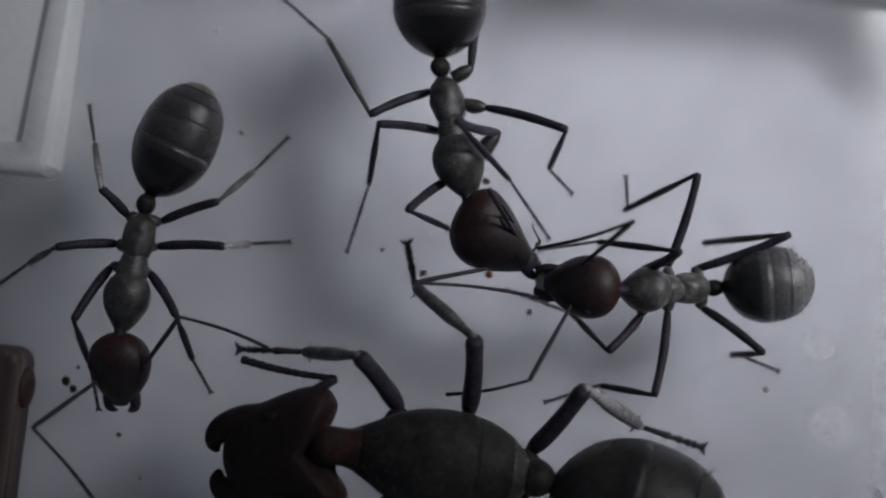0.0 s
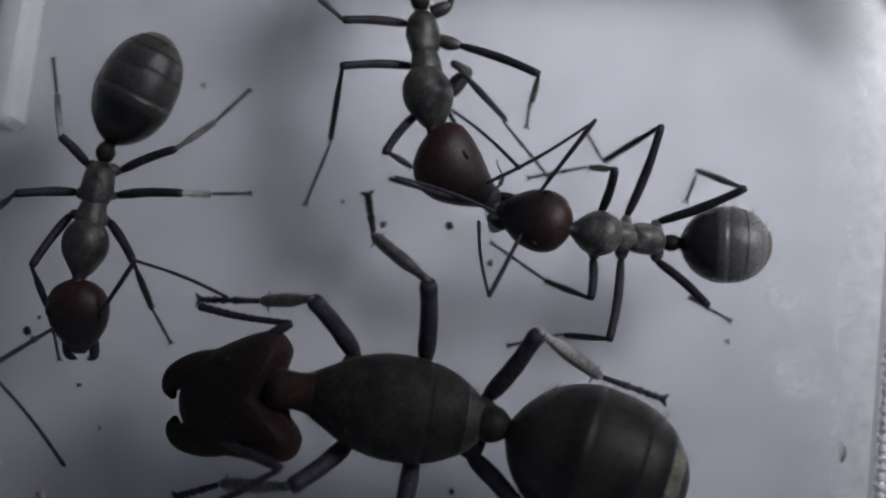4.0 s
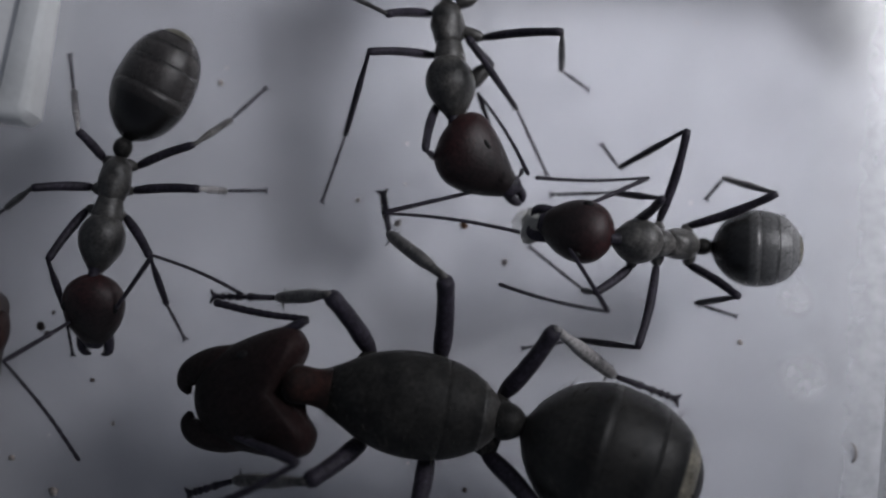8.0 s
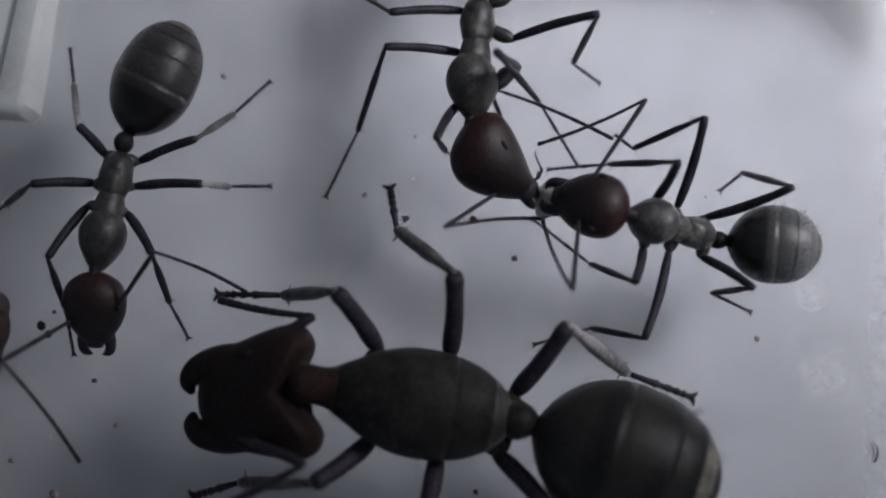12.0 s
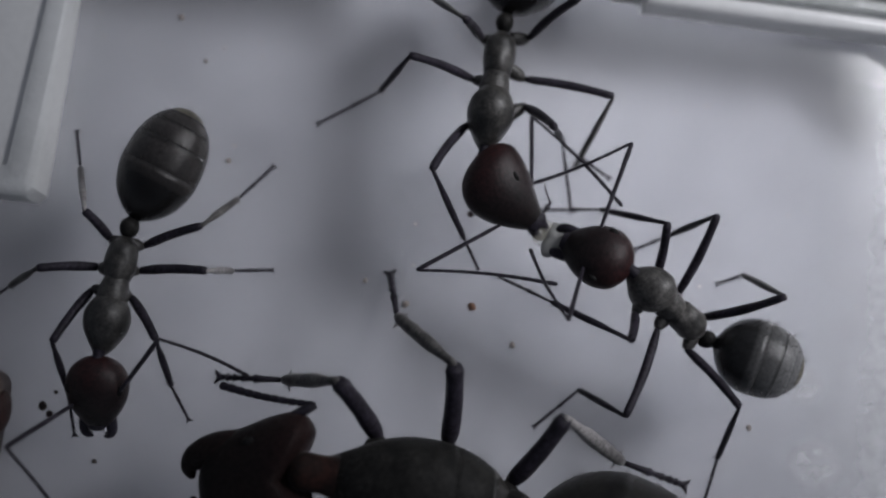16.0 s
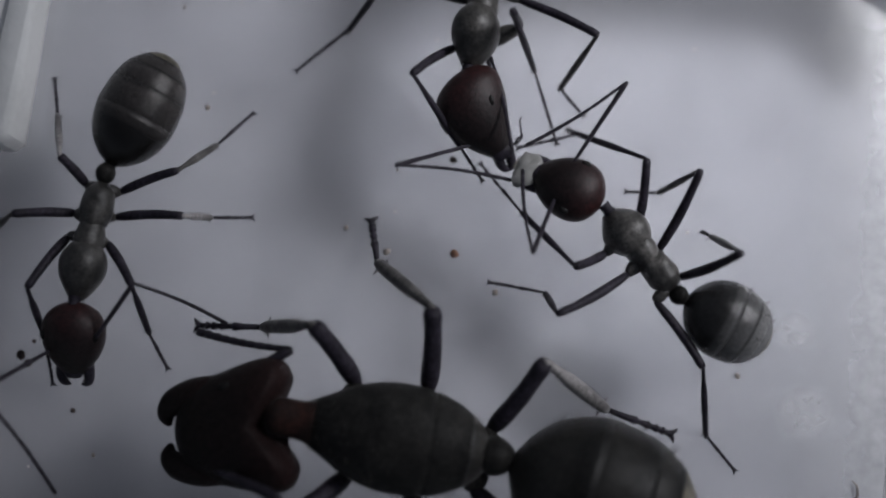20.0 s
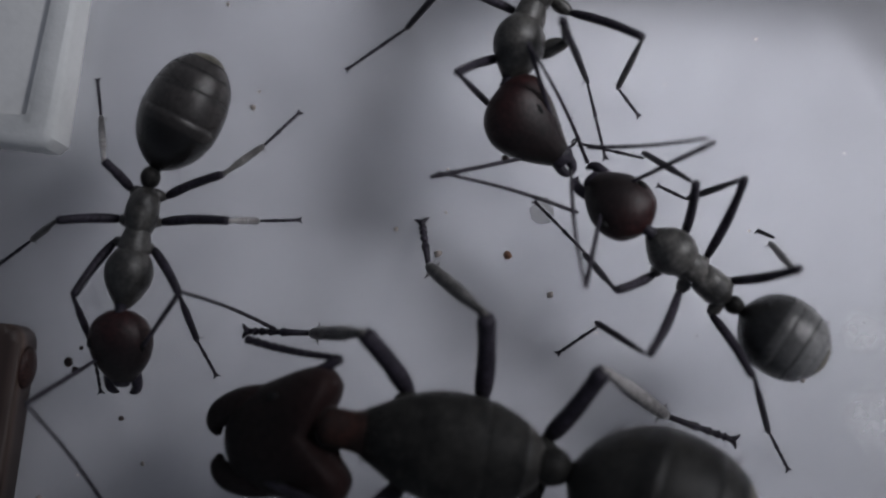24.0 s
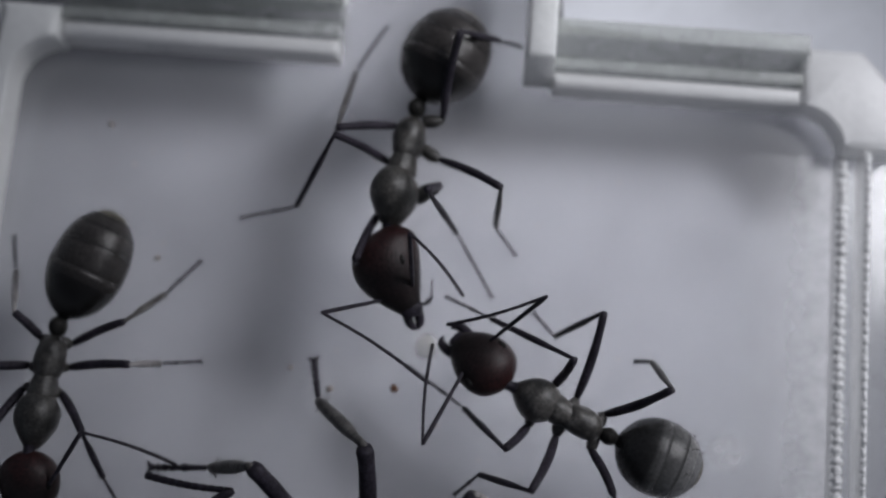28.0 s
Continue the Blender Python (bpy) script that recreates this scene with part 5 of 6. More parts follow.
        (28, 5.38, 7.90, 3.20, 4.56, 8.03, 0.00, 5.85, 6.53, 0.12),
    ],
            "l3": [
        (0, 1.84, 10.91, 0.78, 1.82, 11.54, -0.40, 3.63, 12.89, 0.12),
        (2, 1.92, 10.63, 0.73, 1.78, 11.36, -0.40, 3.60, 12.68, 0.12),
        (5, 2.89, 11.74, 0.90, 3.73, 12.48, -0.40, 4.17, 10.52, 0.12),
        (8, 2.72, 11.71, 1.04, 3.36, 11.13, -0.39, 4.87, 12.13, 0.12),
        (11, 3.23, 10.68, 1.12, 3.80, 10.08, -0.40, 5.27, 11.11, 0.12),
        (12, 3.40, 11.35, 1.03, 5.48, 11.35, -0.40, 5.42, 11.76, 0.12),
        (15, 4.17, 10.44, 4.36, 3.63, 9.76, 1.47, 4.44, 10.44, 0.12),
        (17, 5.15, 10.17, 4.22, 4.73, 11.02, 2.17, 5.89, 14.23, 0.12),
        (20, 4.45, 13.73, 1.36, 5.09, 13.55, -0.07, 6.54, 14.55, 0.12),
        (22, 4.44, 13.54, 1.48, 5.10, 13.26, 0.15, 6.55, 14.17, 0.12),
        (25, 4.44, 12.86, 1.24, 5.14, 12.41, 0.10, 6.46, 13.29, 0.12),
        (26, 4.17, 12.90, 1.41, 5.14, 12.41, 0.10, 6.46, 13.29, 0.12),
        (28, 4.27, 12.46, 3.84, 5.14, 11.71, 0.10, 6.46, 13.29, 0.12),
    ]})
    ant_moves(taker_ant, taker_parts, SIZES["taker"],
        trunk=[
        (0, 8.51, 2.05, 1.35, 5.62, 1.90, 2.50, 0),
        (1, 8.71, 2.09, 1.35, 5.88, 1.87, 2.65, 0),
        (2, 8.69, 1.99, 1.35, 5.89, 1.80, 2.71, 0),
        (5, 8.39, 1.68, 1.40, 5.38, 2.07, 2.10, 0),
        (6, 8.50, 1.35, 1.35, 5.56, 1.62, 2.35, 0),
        (7, 8.62, 1.67, 1.35, 5.68, 1.84, 2.40, 0),
        (8, 8.97, 1.79, 1.35, 6.16, 1.80, 2.70, 0),
        (9, 9.02, 1.99, 1.35, 6.19, 1.77, 2.65, 0),
        (10, 8.97, 1.97, 1.35, 6.16, 1.84, 2.70, 0),
        (11, 8.95, 1.90, 1.35, 6.14, 1.88, 2.70, 0),
        (12, 8.96, 1.80, 1.35, 6.21, 2.31, 2.75, 4),
        (15, 8.56, 1.65, 1.35, 6.13, 3.42, 2.20, 18),
        (16, 8.80, 1.59, 1.35, 6.44, 3.41, 2.30, 24),
        (17, 9.15, 1.18, 1.35, 6.73, 2.87, 2.35, 20),
        (18, 8.87, 1.10, 1.45, 6.43, 3.09, 2.05, 20),
        (19, 8.59, 1.19, 1.75, 6.33, 3.62, 1.75, 24),
        (20, 8.33, 1.23, 1.75, 6.17, 3.77, 1.75, 24),
        (21, 8.33, 1.20, 1.75, 6.00, 3.61, 1.75, 22),
        (22, 8.20, 1.15, 1.75, 5.90, 3.57, 1.75, 20),
        (25, 8.21, 0.96, 1.35, 5.73, 2.78, 2.15, 8),
        (26, 8.39, 0.83, 1.75, 5.77, 2.72, 1.75, 6),
        (27, 8.31, 0.85, 1.75, 5.60, 2.58, 1.75, 6),
        (28, 8.37, 0.84, 1.75, 5.52, 2.35, 1.75, 8),
    ],
        head=[
        (0, 3.79, 2.12, 2.00),
        (1, 4.05, 1.98, 2.15),
        (2, 4.04, 2.14, 2.21),
        (5, 3.52, 2.74, 1.60),
        (6, 3.70, 2.41, 1.85),
        (7, 3.75, 2.35, 1.90),
        (8, 4.15, 2.31, 2.20),
        (9, 4.10, 2.04, 2.15),
        (10, 4.10, 2.08, 2.20),
        (11, 4.16, 2.29, 2.20),
        (12, 4.25, 2.87, 2.25),
        (15, 4.11, 4.38, 1.70),
        (16, 4.48, 4.31, 1.80),
        (17, 4.83, 3.77, 1.85),
        (18, 4.54, 3.89, 1.55),
        (19, 4.33, 4.54, 1.50),
        (20, 4.15, 4.73, 1.50),
        (21, 3.96, 4.46, 1.50),
        (22, 3.92, 4.74, 1.50),
        (25, 4.19, 4.47, 1.65),
        (26, 3.89, 3.75, 1.50),
        (27, 3.73, 4.03, 1.50),
        (28, 3.80, 3.92, 1.50),
    ],
        gaster=[
        (0, 10.01, 2.17, 1.60),
        (1, 10.19, 2.21, 1.60),
        (2, 10.18, 2.09, 1.60),
        (5, 10.02, 1.61, 1.60),
        (6, 10.08, 1.37, 1.60),
        (7, 10.17, 1.66, 1.60),
        (8, 10.47, 1.74, 1.60),
        (9, 10.50, 2.03, 1.60),
        (10, 10.48, 2.01, 1.60),
        (11, 10.46, 1.92, 1.60),
        (12, 10.44, 1.67, 1.60),
        (15, 10.06, 1.12, 1.60),
        (16, 10.33, 1.04, 1.60),
        (17, 10.68, 0.64, 1.60),
        (18, 10.46, 0.62, 1.60),
        (19, 10.31, 0.49, 1.60),
        (20, 10.10, 0.35, 1.60),
        (21, 10.08, 0.34, 1.60),
        (22, 9.95, 0.37, 1.60),
        (25, 9.63, -0.06, 1.60),
        (26, 9.97, -0.17, 1.60),
        (27, 9.95, 0.04, 1.60),
        (28, 10.09, 0.10, 1.60),
    ],
        feelers={"r": [
        (0, 5.55, 3.62, 4.84, 3.25, 3.04, 2.55),
        (1, 6.03, 4.47, 1.22, 3.23, 2.83, 1.83),
        (2, 6.24, 4.72, 1.77, 3.89, 3.10, 3.42),
        (5, 5.64, 4.71, 3.91, 3.10, 3.32, 2.32),
        (6, 6.54, 2.92, 4.38, 3.68, 3.92, 3.08),
        (7, 5.66, 4.50, 4.23, 3.11, 3.02, 2.75),
        (8, 7.37, 3.74, 1.55, 4.08, 3.72, 1.23),
        (9, 7.07, 4.03, 1.60, 3.92, 3.14, 1.17),
        (10, 6.98, 4.28, 1.88, 3.83, 3.31, 1.73),
        (11, 6.28, 5.04, 2.02, 3.66, 3.11, 1.49),
        (12, 6.69, 5.48, 2.80, 3.81, 4.40, 1.60),
        (12.5, 7.28, 5.17, 2.40, 4.49, 3.90, 1.29),
        (15, 5.94, 7.00, 3.04, 3.61, 4.75, 2.41),
        (16, 6.41, 7.05, 2.41, 3.48, 5.88, 1.43),
        (16.5, 7.52, 6.23, 2.31, 4.67, 5.34, 2.66),
        (17, 7.79, 5.84, 2.64, 5.01, 5.22, 4.32),
        (18, 7.22, 6.21, 2.39, 4.39, 4.62, 1.81),
        (19, 6.57, 7.09, 2.46, 4.01, 5.11, 1.83),
        (19.5, 7.19, 6.78, 1.79, 4.54, 4.91, 1.19),
        (20, 6.69, 7.01, 2.78, 3.96, 5.25, 2.22),
        (21, 6.65, 5.31, 4.12, 3.97, 5.03, 2.21),
        (22, 7.07, 6.61, 1.70, 3.95, 5.61, 1.29),
        (22.5, 7.38, 6.18, 2.09, 4.31, 5.39, 1.47),
        (25, 6.89, 4.54, 4.44, 4.04, 4.75, 2.79),
        (26, 6.01, 5.59, 3.75, 3.60, 4.53, 1.76),
        (27, 6.86, 4.07, 3.95, 3.81, 4.26, 2.72),
        (28, 6.57, 4.57, 3.99, 3.74, 4.04, 2.38),
    ], "l": [
        (0, 2.95, -0.59, 3.70, 0.80, -1.09, 1.26),
        (1, 3.41, -0.56, 4.21, 2.80, 1.59, 1.79),
        (2, 3.58, -0.37, 4.52, 3.44, 1.76, 2.00),
        (5, 2.93, 0.04, 3.77, 2.62, 2.56, 1.65),
        (6, 2.21, 0.12, 3.63, 3.33, 3.04, 2.58),
        (7, 4.22, -0.65, 3.97, 3.07, 1.30, 1.58),
        (8, 5.76, -0.36, 4.48, 2.96, 0.44, 2.93),
        (9, 4.74, -0.86, 4.29, 3.23, 1.71, 2.86),
        (9.5, 4.28, -0.64, 4.47, 2.81, 1.90, 2.96),
        (10, 5.05, -0.76, 4.39, 3.61, 1.75, 2.80),
        (11, 4.91, -0.63, 4.35, 3.70, 1.46, 2.10),
        (12, 4.47, 0.03, 4.54, 3.93, 2.18, 2.09),
        (15, 4.67, 1.58, 4.29, 4.38, 3.65, 1.74),
        (16, 4.39, 1.76, 4.45, 3.59, 3.94, 2.09),
        (17, 4.86, 0.95, 4.27, 4.49, 2.51, 1.39),
        (18, 4.78, 1.34, 4.22, 4.41, 3.31, 1.61),
        (19, 4.77, 1.74, 3.94, 4.07, 4.03, 1.67),
        (20, 4.06, 2.02, 3.92, 3.90, 4.64, 1.92),
        (21, 3.12, 2.81, 4.16, 3.35, 4.49, 1.32),
        (22, 3.01, 2.26, 3.72, 3.44, 4.72, 1.56),
        (22.5, 4.55, 2.01, 4.22, 3.95, 4.50, 2.15),
        (25, 3.63, 1.09, 3.58, 3.57, 4.37, 3.22),
        (26, 4.52, 0.85, 3.86, 3.16, 2.94, 1.70),
        (27, 2.18, 1.60, 3.19, 3.19, 4.14, 1.33),
        (28, 3.07, 0.59, 3.15, 3.32, 3.58, 1.77),
    ]},
        legs={"r1": [
        (0, 7.01, 2.92, 3.72, 4.48, 3.34, 0.56, 3.59, 3.19, 0.12),
        (1, 6.72, 3.40, 3.77, 5.25, 3.66, 1.06, 3.55, 3.29, 0.12),
        (2, 6.69, 3.37, 3.79, 5.88, 3.75, 0.81, 4.12, 3.32, 0.12),
        (5, 6.52, 3.58, 3.31, 5.68, 4.20, -0.40, 4.56, 3.90, 0.12),
        (6, 6.77, 3.10, 3.49, 6.54, 3.74, 0.64, 4.00, 3.81, 0.12),
        (7, 8.29, 2.06, 2.82, 7.72, 3.20, -0.04, 5.25, 3.64, 0.12),
        (8, 7.29, 2.77, 3.93, 7.12, 3.40, 1.08, 4.69, 3.40, 0.12),
        (9, 7.17, 3.15, 3.81, 4.89, 3.51, 0.39, 3.93, 3.28, 0.12),
        (10, 7.22, 3.33, 3.78, 4.74, 3.52, 0.47, 3.81, 3.31, 0.12),
        (11, 6.94, 3.43, 3.78, 5.49, 3.58, 1.00, 3.78, 3.17, 0.12),
        (12, 7.35, 3.56, 3.80, 6.70, 4.05, 1.08, 4.27, 3.97, 0.12),
        (15, 7.27, 4.53, 3.06, 6.85, 5.35, 0.40, 4.31, 5.16, 0.12),
        (16, 7.32, 4.66, 2.95, 6.58, 5.44, 0.40, 4.03, 5.41, 0.12),
        (17, 8.27, 3.83, 3.16, 8.30, 5.02, -0.16, 5.80, 5.36, 0.12),
        (18, 7.95, 3.79, 3.06, 8.11, 4.74, -0.31, 5.56, 4.67, 0.12),
        (19, 7.68, 4.47, 2.61, 6.92, 5.47, -0.30, 4.38, 5.60, 0.12),
        (20, 7.39, 5.04, 1.92, 6.48, 6.04, -0.40, 4.03, 5.68, 0.12),
        (21, 7.15, 5.01, 1.78, 6.46, 6.34, -0.40, 4.26, 5.43, 0.12),
        (22, 6.99, 4.79, 2.22, 6.60, 5.93, -0.40, 4.18, 5.55, 0.12),
        (25, 6.96, 3.80, 3.18, 6.05, 4.88, 0.44, 4.35, 5.60, 0.12),
        (26, 7.04, 3.67, 3.04, 7.28, 4.32, -0.40, 4.75, 4.38, 0.12),
        (27, 6.78, 3.80, 2.90, 6.26, 4.47, -0.40, 4.47, 4.67, 0.12),
        (28, 7.34, 2.91, 3.20, 4.36, 3.63, 1.01, 3.35, 5.42, 0.12),
    ],
            "r2": [
        (0, 7.92, 5.29, 2.01, 6.93, 3.75, 0.40, 6.18, 5.39, 0.12),
        (1, 7.95, 5.25, 2.42, 7.34, 3.80, 0.40, 6.25, 5.37, 0.12),
        (2, 7.98, 5.18, 2.35, 6.53, 3.77, -0.40, 6.19, 5.36, 0.12),
        (5, 7.94, 4.89, 2.59, 7.43, 3.58, 0.40, 6.19, 5.07, 0.12),
        (6, 7.96, 4.62, 2.48, 6.61, 3.41, -0.40, 6.21, 4.97, 0.12),
        (7, 8.13, 4.88, 2.49, 7.54, 3.44, 0.40, 6.26, 4.91, 0.12),
        (8, 8.24, 4.94, 2.75, 6.05, 4.90, -0.12, 6.22, 4.96, 0.12),
        (9, 8.13, 5.11, 2.60, 7.60, 3.64, 0.41, 6.20, 5.00, 0.12),
        (10, 8.10, 5.06, 2.78, 7.75, 3.91, -0.39, 6.18, 5.01, 0.12),
        (11, 8.11, 4.88, 3.07, 6.61, 3.57, 1.00, 6.29, 4.96, 0.12),
        (12, 8.22, 4.93, 3.14, 6.71, 3.77, 1.07, 6.27, 5.02, 0.12),
        (15, 8.48, 4.88, 3.00, 7.55, 4.79, 0.44, 6.36, 4.87, 0.12),
        (16, 8.77, 4.98, 2.76, 7.77, 4.68, 0.03, 6.98, 4.32, 0.12),
        (17, 8.94, 4.83, 2.44, 7.39, 4.23, -0.07, 6.74, 4.87, 0.12),
        (18, 8.75, 4.65, 2.62, 7.72, 4.43, -0.08, 6.82, 4.27, 0.12),
        (19, 8.71, 4.64, 2.77, 7.92, 5.06, 0.50, 6.75, 4.32, 0.12),
        (20, 8.71, 4.58, 2.84, 8.46, 4.42, 0.32, 7.10, 4.41, 0.12),
        (21, 8.61, 4.45, 2.96, 7.69, 4.65, 1.51, 6.31, 4.80, 0.12),
        (22, 8.41, 4.33, 3.11, 7.64, 4.56, 1.48, 6.36, 4.70, 0.12),
        (25, 8.08, 4.17, 3.19, 7.67, 3.26, 0.18, 6.32, 4.38, 0.12),
        (26, 8.19, 4.22, 3.08, 7.04, 4.36, 0.16, 6.34, 4.73, 0.12),
        (27, 8.25, 4.22, 2.98, 7.21, 4.09, 0.01, 6.43, 4.50, 0.12),
        (28, 8.28, 4.32, 2.64, 6.90, 3.95, -0.07, 6.38, 4.70, 0.12),
    ],
            "r3": [
        (0, 10.46, 3.56, 2.40, 8.94, 3.50, -0.40, 9.34, 3.52, 0.12),
        (1, 10.64, 3.61, 2.39, 8.29, 4.66, -0.40, 9.35, 3.48, 0.12),
        (2, 10.60, 3.56, 2.40, 8.26, 4.62, -0.40, 9.36, 3.48, 0.12),
        (5, 10.15, 3.02, 3.00, 10.44, 4.72, 0.40, 9.25, 3.42, 0.12),
        (6, 10.35, 2.80, 2.77, 10.41, 4.68, 0.40, 9.35, 3.35, 0.12),
        (7, 10.41, 3.01, 2.88, 10.44, 4.69, 0.40, 9.31, 3.35, 0.12),
        (8, 10.71, 3.14, 2.91, 10.59, 4.70, 0.40, 9.39, 3.39, 0.12),
        (9, 10.60, 3.43, 2.99, 10.53, 4.79, 0.40, 9.38, 3.44, 0.12),
        (10, 10.56, 3.38, 3.03, 10.57, 4.85, 0.40, 9.41, 3.49, 0.12),
        (11, 10.41, 3.17, 3.25, 9.86, 4.06, 0.57, 9.38, 3.43, 0.12),
        (12, 10.57, 3.04, 3.20, 10.66, 4.61, 0.59, 9.34, 3.42, 0.12),
        (15, 10.10, 2.70, 3.31, 10.61, 4.39, 0.08, 9.33, 3.36, 0.12),
        (16, 10.59, 2.71, 3.03, 10.80, 3.66, 0.77, 9.44, 3.34, 0.12),
        (17, 11.34, 2.29, 2.59, 11.01, 3.46, -0.23, 9.53, 3.32, 0.12),
        (18, 10.57, 2.21, 3.25, 10.76, 4.12, 0.11, 9.44, 3.24, 0.12),
        (19, 9.81, 2.29, 3.80, 8.72, 2.37, 0.47, 9.34, 3.29, 0.12),
        (20, 9.57, 2.19, 3.83, 8.68, 2.34, 0.48, 9.35, 3.28, 0.12),
        (21, 9.41, 2.14, 3.90, 8.60, 2.29, 0.52, 9.29, 3.24, 0.12),
        (22, 9.17, 1.96, 3.98, 8.56, 2.22, 0.61, 9.31, 3.24, 0.12),
        (25, 9.50, 1.77, 3.61, 10.28, 2.99, 1.06, 9.10, 3.14, 0.12),
        (26, 9.74, 2.00, 3.88, 8.91, 2.35, 0.35, 9.29, 3.19, 0.12),
        (27, 9.75, 1.96, 3.82, 9.01, 2.38, 0.30, 9.28, 3.19, 0.12),
        (28, 9.97, 1.99, 3.65, 10.75, 3.90, 0.15, 9.44, 3.18, 0.12),
    ],
            "l1": [
        (0, 5.30, 0.19, 2.22, 4.52, 1.33, -0.40, 2.67, 1.96, 0.12),
        (1, 6.15, 0.11, 2.84, 5.25, 0.71, 0.47, 3.40, 1.61, 0.12),
        (2, 6.42, -0.05, 2.88, 5.61, 0.52, 0.06, 2.92, 0.79, 0.12),
        (5, 5.84, 0.08, 2.41, 5.11, 0.64, -0.40, 3.63, 2.05, 0.12),
        (6, 5.48, -0.18, 2.51, 4.79, 0.62, -0.40, 3.19, 1.88, 0.12),
        (7, 5.73, 0.08, 2.65, 6.04, 0.32, -0.40, 4.36, 1.47, 0.12),
        (8, 5.67, 0.28, 2.58, 5.68, 0.56, -0.40, 4.11, 1.77, 0.12),
        (9, 5.83, 0.14, 2.41, 5.31, 1.07, -0.40, 3.48, 1.80, 0.12),
        (10, 6.65, 0.02, 2.91, 5.65, 0.77, 0.69, 3.92, 1.86, 0.12),
        (11, 6.76, 0.09, 3.00, 5.80, 0.71, 0.78, 3.95, 1.54, 0.12),
        (12, 6.32, 0.41, 3.03, 5.45, 1.17, 0.71, 3.86, 2.45, 0.12),
        (15, 5.57, 1.50, 2.85, 3.18, 2.60, 0.74, 2.65, 4.61, 0.12),
        (16, 6.29, 1.37, 3.14, 3.58, 1.84, 0.85, 2.85, 3.36, 0.12),
        (17, 6.17, 0.90, 2.94, 3.88, 2.05, 0.76, 3.42, 4.08, 0.12),
        (18, 5.99, 1.00, 2.79, 4.63, 2.56, 0.25, 3.31, 4.02, 0.12),
        (19, 5.65, 1.62, 2.77, 4.99, 2.60, 0.34, 3.03, 4.77, 0.12),
        (20, 5.32, 1.84, 2.72, 3.95, 3.60, 0.35, 2.78, 5.13, 0.12),
        (21, 5.40, 1.49, 2.70, 4.07, 3.29, 0.38, 3.01, 4.88, 0.12),
        (22, 5.57, 1.28, 2.72, 4.14, 2.96, 0.45, 3.02, 4.48, 0.12),
        (25, 4.83, 1.26, 2.53, 3.64, 3.08, -0.40, 2.78, 3.71, 0.12),
        (26, 5.95, 0.63, 2.64, 4.58, 1.87, 0.24, 2.82, 2.73, 0.12),
        (27, 5.48, 0.68, 2.62, 4.22, 1.97, 0.11, 2.51, 3.01, 0.12),
        (28, 5.36, 0.47, 2.57, 4.19, 1.87, -0.00, 2.56, 3.08, 0.12),
    ],
            "l2": [
        (0, 6.47, -0.99, 2.90, 5.37, -0.82, 0.78, 3.78, -1.34, 0.12),
        (1, 6.58, -1.02, 2.85, 5.38, -0.90, 0.72, 3.77, -1.39, 0.12),
        (2, 6.61, -1.22, 2.67, 5.38, -0.93, 0.53, 3.72, -1.33, 0.12),
        (5, 6.39, -0.98, 2.97, 5.46, -0.83, 0.13, 3.88, -1.25, 0.12),
        (6, 6.51, -1.30, 3.15, 4.66, -1.18, 0.37, 3.82, -1.24, 0.12),
        (7, 6.55, -1.13, 3.00, 5.50, -0.92, 0.93, 3.90, -1.22, 0.12),
        (8, 6.82, -1.23, 2.85, 4.82, -0.93, 0.05, 3.89, -1.22, 0.12),
        (9, 6.86, -1.11, 2.84, 4.79, -0.84, 0.05, 3.87, -1.16, 0.12),
        (10, 6.76, -1.14, 2.74, 4.81, -0.76, -0.12, 3.87, -1.19, 0.12),
        (11, 6.82, -1.15, 2.81, 4.83, -0.87, 0.00, 3.89, -1.19, 0.12),
        (12, 6.64, -1.07, 2.65, 4.82, -0.69, -0.28, 3.89, -1.18, 0.12),
        (15, 6.15, -0.58, 2.61, 5.89, 0.71, 0.46, 3.95, -1.16, 0.12),
        (16, 6.28, -0.69, 2.43, 4.62, -0.69, 0.40, 4.00, -1.05, 0.12),
        (17, 6.38, -0.92, 2.72, 4.67, -0.20, -0.28, 3.93, -1.12, 0.12),
        (18, 6.19, -0.77, 2.91, 5.94, 0.63, 0.75, 3.92, -1.10, 0.12),
        (19, 5.96, -0.46, 3.05, 5.93, 0.64, 0.76, 3.92, -1.10, 0.12),
        (19.6, 5.96, -0.46, 3.05, 5.93, 0.64, 0.76, 3.92, -1.10, 0.12),
        (20, 4.83, 0.51, 3.06, 4.07, 1.34, 0.72, 3.11, 1.62, 0.12),
        (21, 4.86, 0.32, 3.06, 4.65, 1.18, 0.74, 3.03, 1.62, 0.12),
        (22, 4.87, 0.27, 3.19, 5.33, 1.01, 0.09, 3.09, 1.59, 0.12),
        (25, 5.90, -0.58, 3.41, 4.58, 0.86, 1.67, 3.87, -0.76, 0.12),
        (26, 5.94, -0.55, 3.51, 4.75, 0.73, 0.90, 3.91, -0.73, 0.12),
        (27, 5.96, -0.66, 3.52, 3.78, 0.59, 1.09, 3.91, -0.76, 0.12),
        (28, 6.02, -0.72, 3.62, 4.61, 0.47, 1.89, 3.90, -0.74, 0.12),
    ],
            "l3": [
        (0, 9.76, 0.18, 2.04, 9.29, 0.26, -0.38, 10.48, -0.24, 0.12),
        (1, 9.85, 0.38, 2.44, 9.37, 0.26, -0.18, 10.54, -0.25, 0.12),
        (2, 9.87, 0.22, 2.31, 9.41, 0.29, -0.29, 10.57, -0.28, 0.12),
        (5, 9.08, -0.14, 2.61, 9.30, 0.33, -0.16, 10.46, -0.20, 0.12),
        (6, 8.94, -0.37, 2.85, 9.09, 0.22, 0.07, 10.25, -0.12, 0.12),
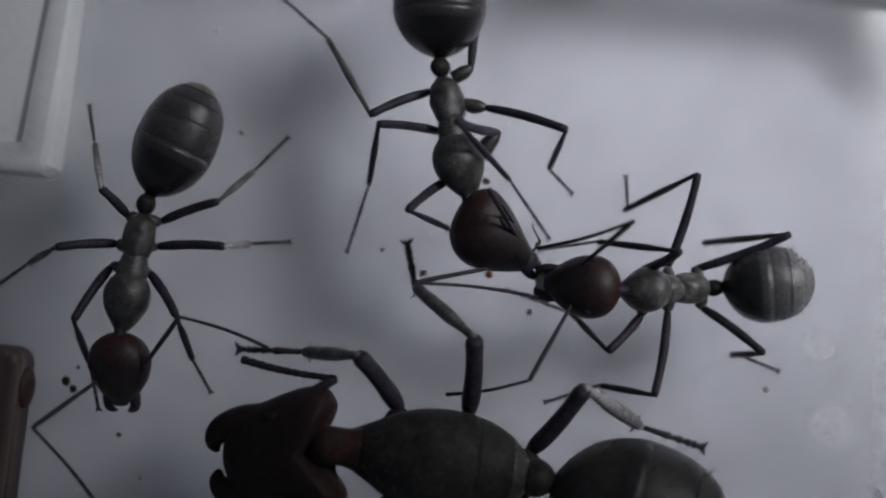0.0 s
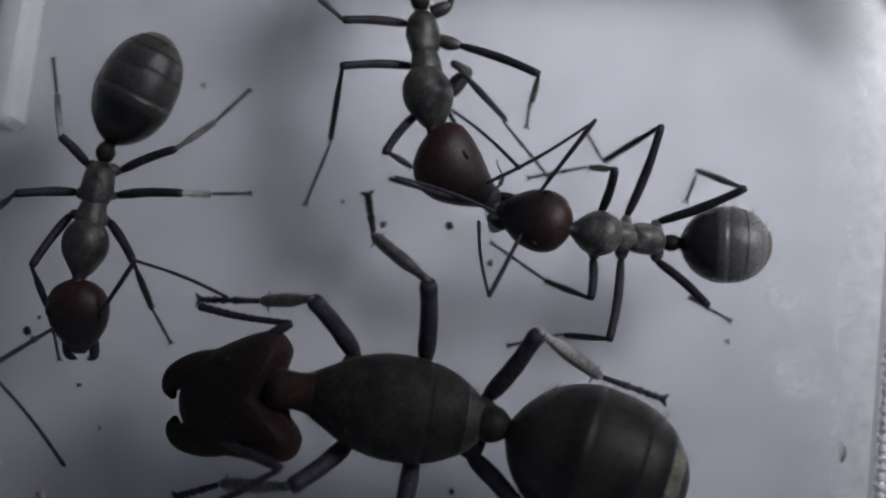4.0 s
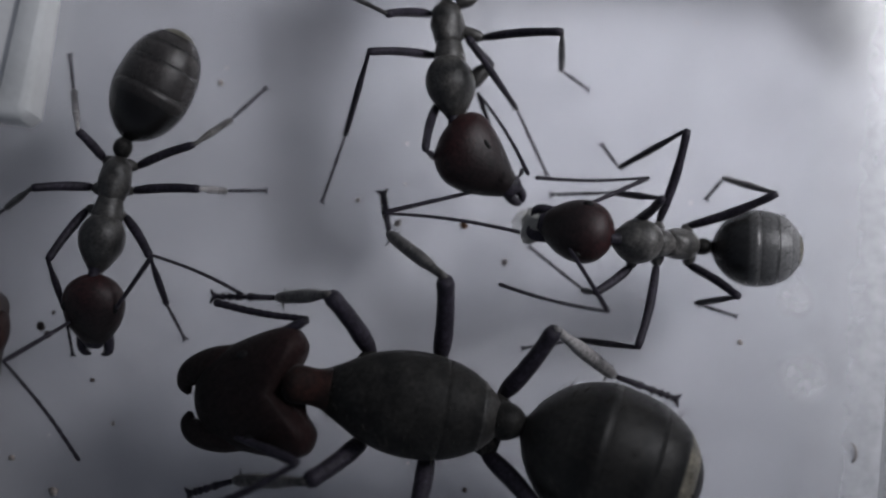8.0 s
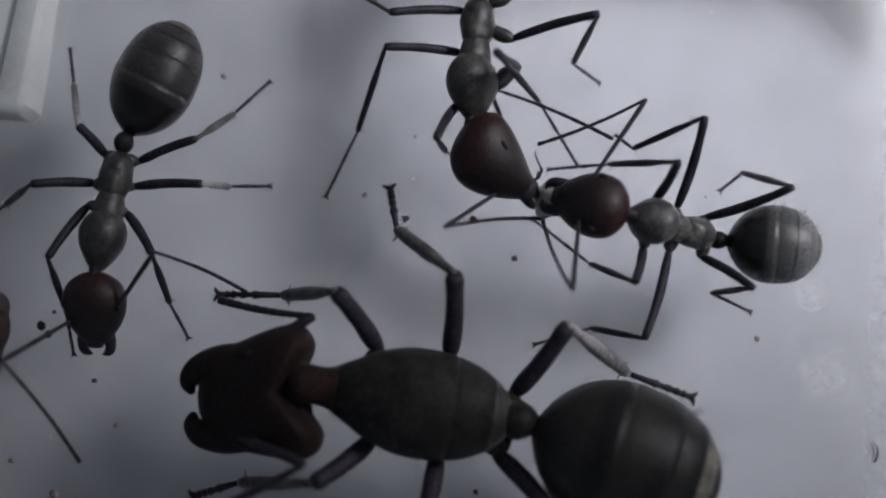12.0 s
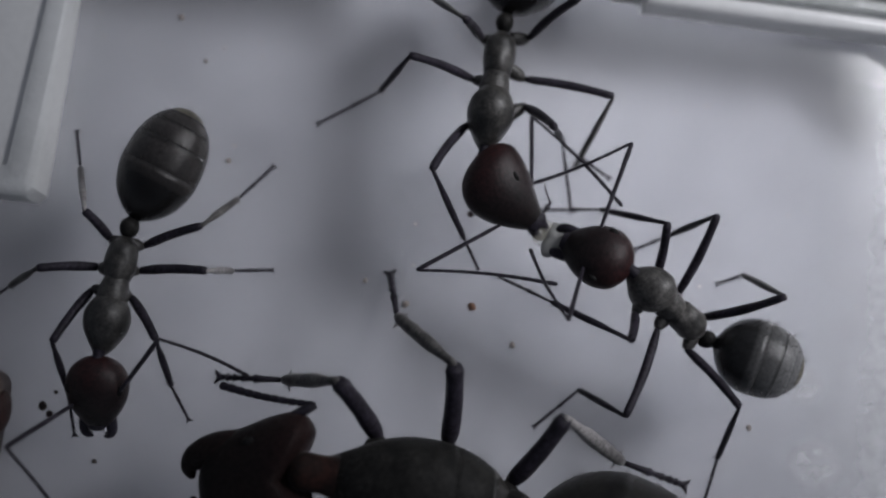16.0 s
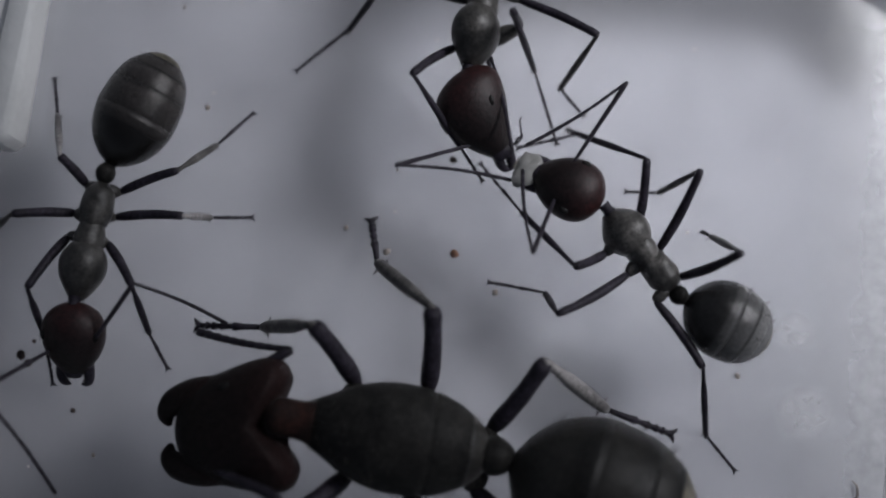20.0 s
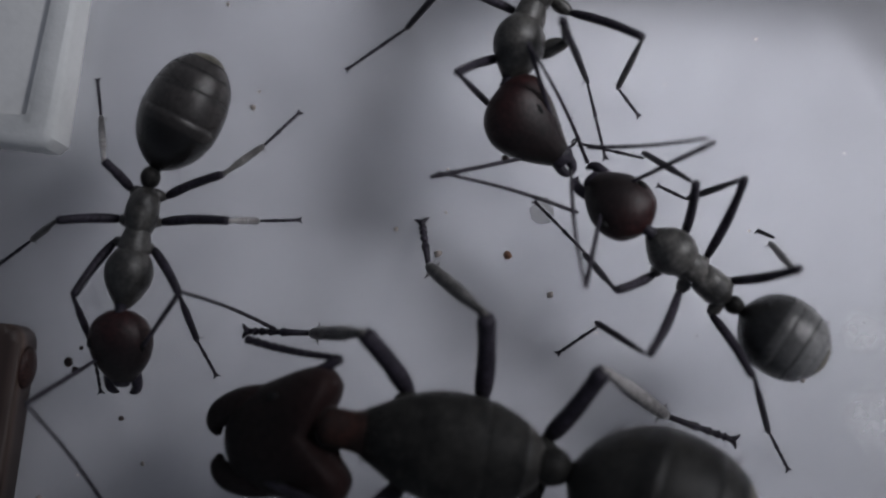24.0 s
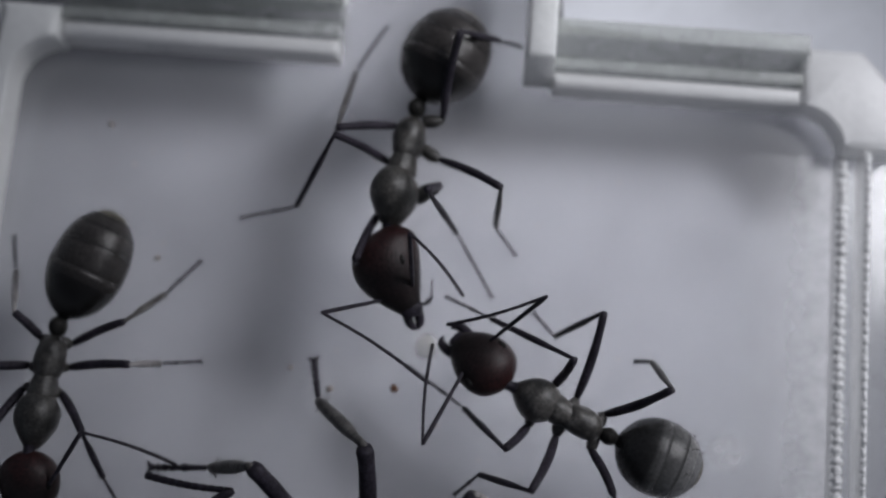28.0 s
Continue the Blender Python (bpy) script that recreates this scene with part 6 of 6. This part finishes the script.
        (7, 9.16, 0.00, 2.85, 9.09, 0.30, 0.81, 10.24, -0.13, 0.12),
        (8, 9.61, 0.23, 2.92, 9.10, 0.18, 0.11, 10.25, -0.14, 0.12),
        (9, 9.74, 0.54, 2.97, 9.16, 0.40, 0.16, 10.22, -0.11, 0.12),
        (10, 9.67, 0.52, 2.97, 9.17, 0.38, 0.16, 10.24, -0.11, 0.12),
        (11, 9.60, 0.42, 2.97, 9.11, 0.24, 0.15, 10.23, -0.11, 0.12),
        (12, 9.50, 0.32, 2.98, 9.08, 0.34, 0.10, 10.18, -0.13, 0.12),
        (15, 9.12, -0.09, 2.60, 9.42, -0.78, -0.12, 7.93, -2.46, 0.12),
        (17, 9.90, -0.93, 1.66, 9.64, -2.40, -0.40, 10.19, -3.54, 0.12),
        (18, 9.47, -0.92, 2.16, 9.87, -2.51, -0.40, 10.37, -3.69, 0.12),
        (19, 9.19, -0.80, 2.30, 9.74, -2.48, 0.40, 10.36, -3.58, 0.12),
        (20, 8.98, -0.78, 1.90, 8.81, -2.01, -0.40, 10.27, -3.61, 0.12),
        (21, 8.88, -0.72, 2.56, 9.67, -2.20, -0.40, 10.23, -3.35, 0.12),
        (22, 8.53, -0.69, 2.86, 9.03, -3.38, 0.51, 10.31, -3.64, 0.12),
        (25, 8.43, -0.92, 2.53, 9.22, -2.42, 0.08, 9.87, -3.44, 0.12),
        (26, 8.55, -0.92, 3.06, 8.90, -3.35, 0.74, 10.18, -3.55, 0.12),
        (27, 8.59, -0.95, 2.99, 8.91, -3.41, 0.67, 10.14, -3.57, 0.12),
        (28, 8.27, -0.81, 3.33, 8.41, -3.19, 0.86, 9.59, -3.39, 0.12),
    ]})
    walk(spilled, [(t, pose(x * MM, y * MM, z * MM)) for t, x, y, z in (
        (0, 3.70, 2.14, 1.40), (5, 3.43, 2.78, 1.40), (10, 4.00, 2.09, 1.40), (15, 4.02, 4.42, 1.40), (19, 4.24, 4.59, 1.40), (20, 4.06, 4.77, 1.40),
        (20.2, 3.55, 4.25, 0.90), (20.4, 3.08, 3.71, 0.004), (28, 3.08, 3.71, 0.004))])
    walk(drop, [
        (t, pose(x * MM, y * MM, z * MM, 0, tilt, turn)) for t, x, y, z, tilt, turn in (
            (0, 3.70, 2.14, 1.40, 0, 173),
            (1, 3.96, 1.99, 1.40, 0, 177),
            (2, 3.95, 2.16, 1.40, 0, 169),
            (5, 3.43, 2.78, 1.40, 0, 160),
            (6, 3.61, 2.45, 1.40, 0, 157),
            (7, 3.65, 2.37, 1.40, 0, 165),
            (8, 4.05, 2.33, 1.40, 0, 166),
            (9, 4.00, 2.05, 1.40, 0, 173),
            (10, 4.00, 2.09, 1.40, 0, 173),
            (11, 4.06, 2.31, 1.40, 0, 168),
            (12, 4.16, 2.90, 1.40, 0, 164),
            (15, 4.02, 4.42, 1.40, 0, 155),
            (16, 4.39, 4.36, 1.40, 0, 155),
            (17, 4.74, 3.81, 1.40, 0, 155),
            (18, 4.45, 3.93, 1.40, 0, 157),
            (19, 4.24, 4.59, 1.40, 0, 155),
            (20, 4.06, 4.77, 1.40, 0, 155),
            (21, 4.98, 4.03, 1.57, 0, 158),
            (22, 4.91, 4.16, 1.57, 0, 149),
            (25, 4.96, 3.63, 1.85, 0, 133),
            (26, 4.83, 3.23, 1.57, 0, 151),
            (27, 4.66, 3.30, 1.57, 0, 142),
            (28, 4.66, 3.13, 1.57, 0, 138),
        )])


motions()
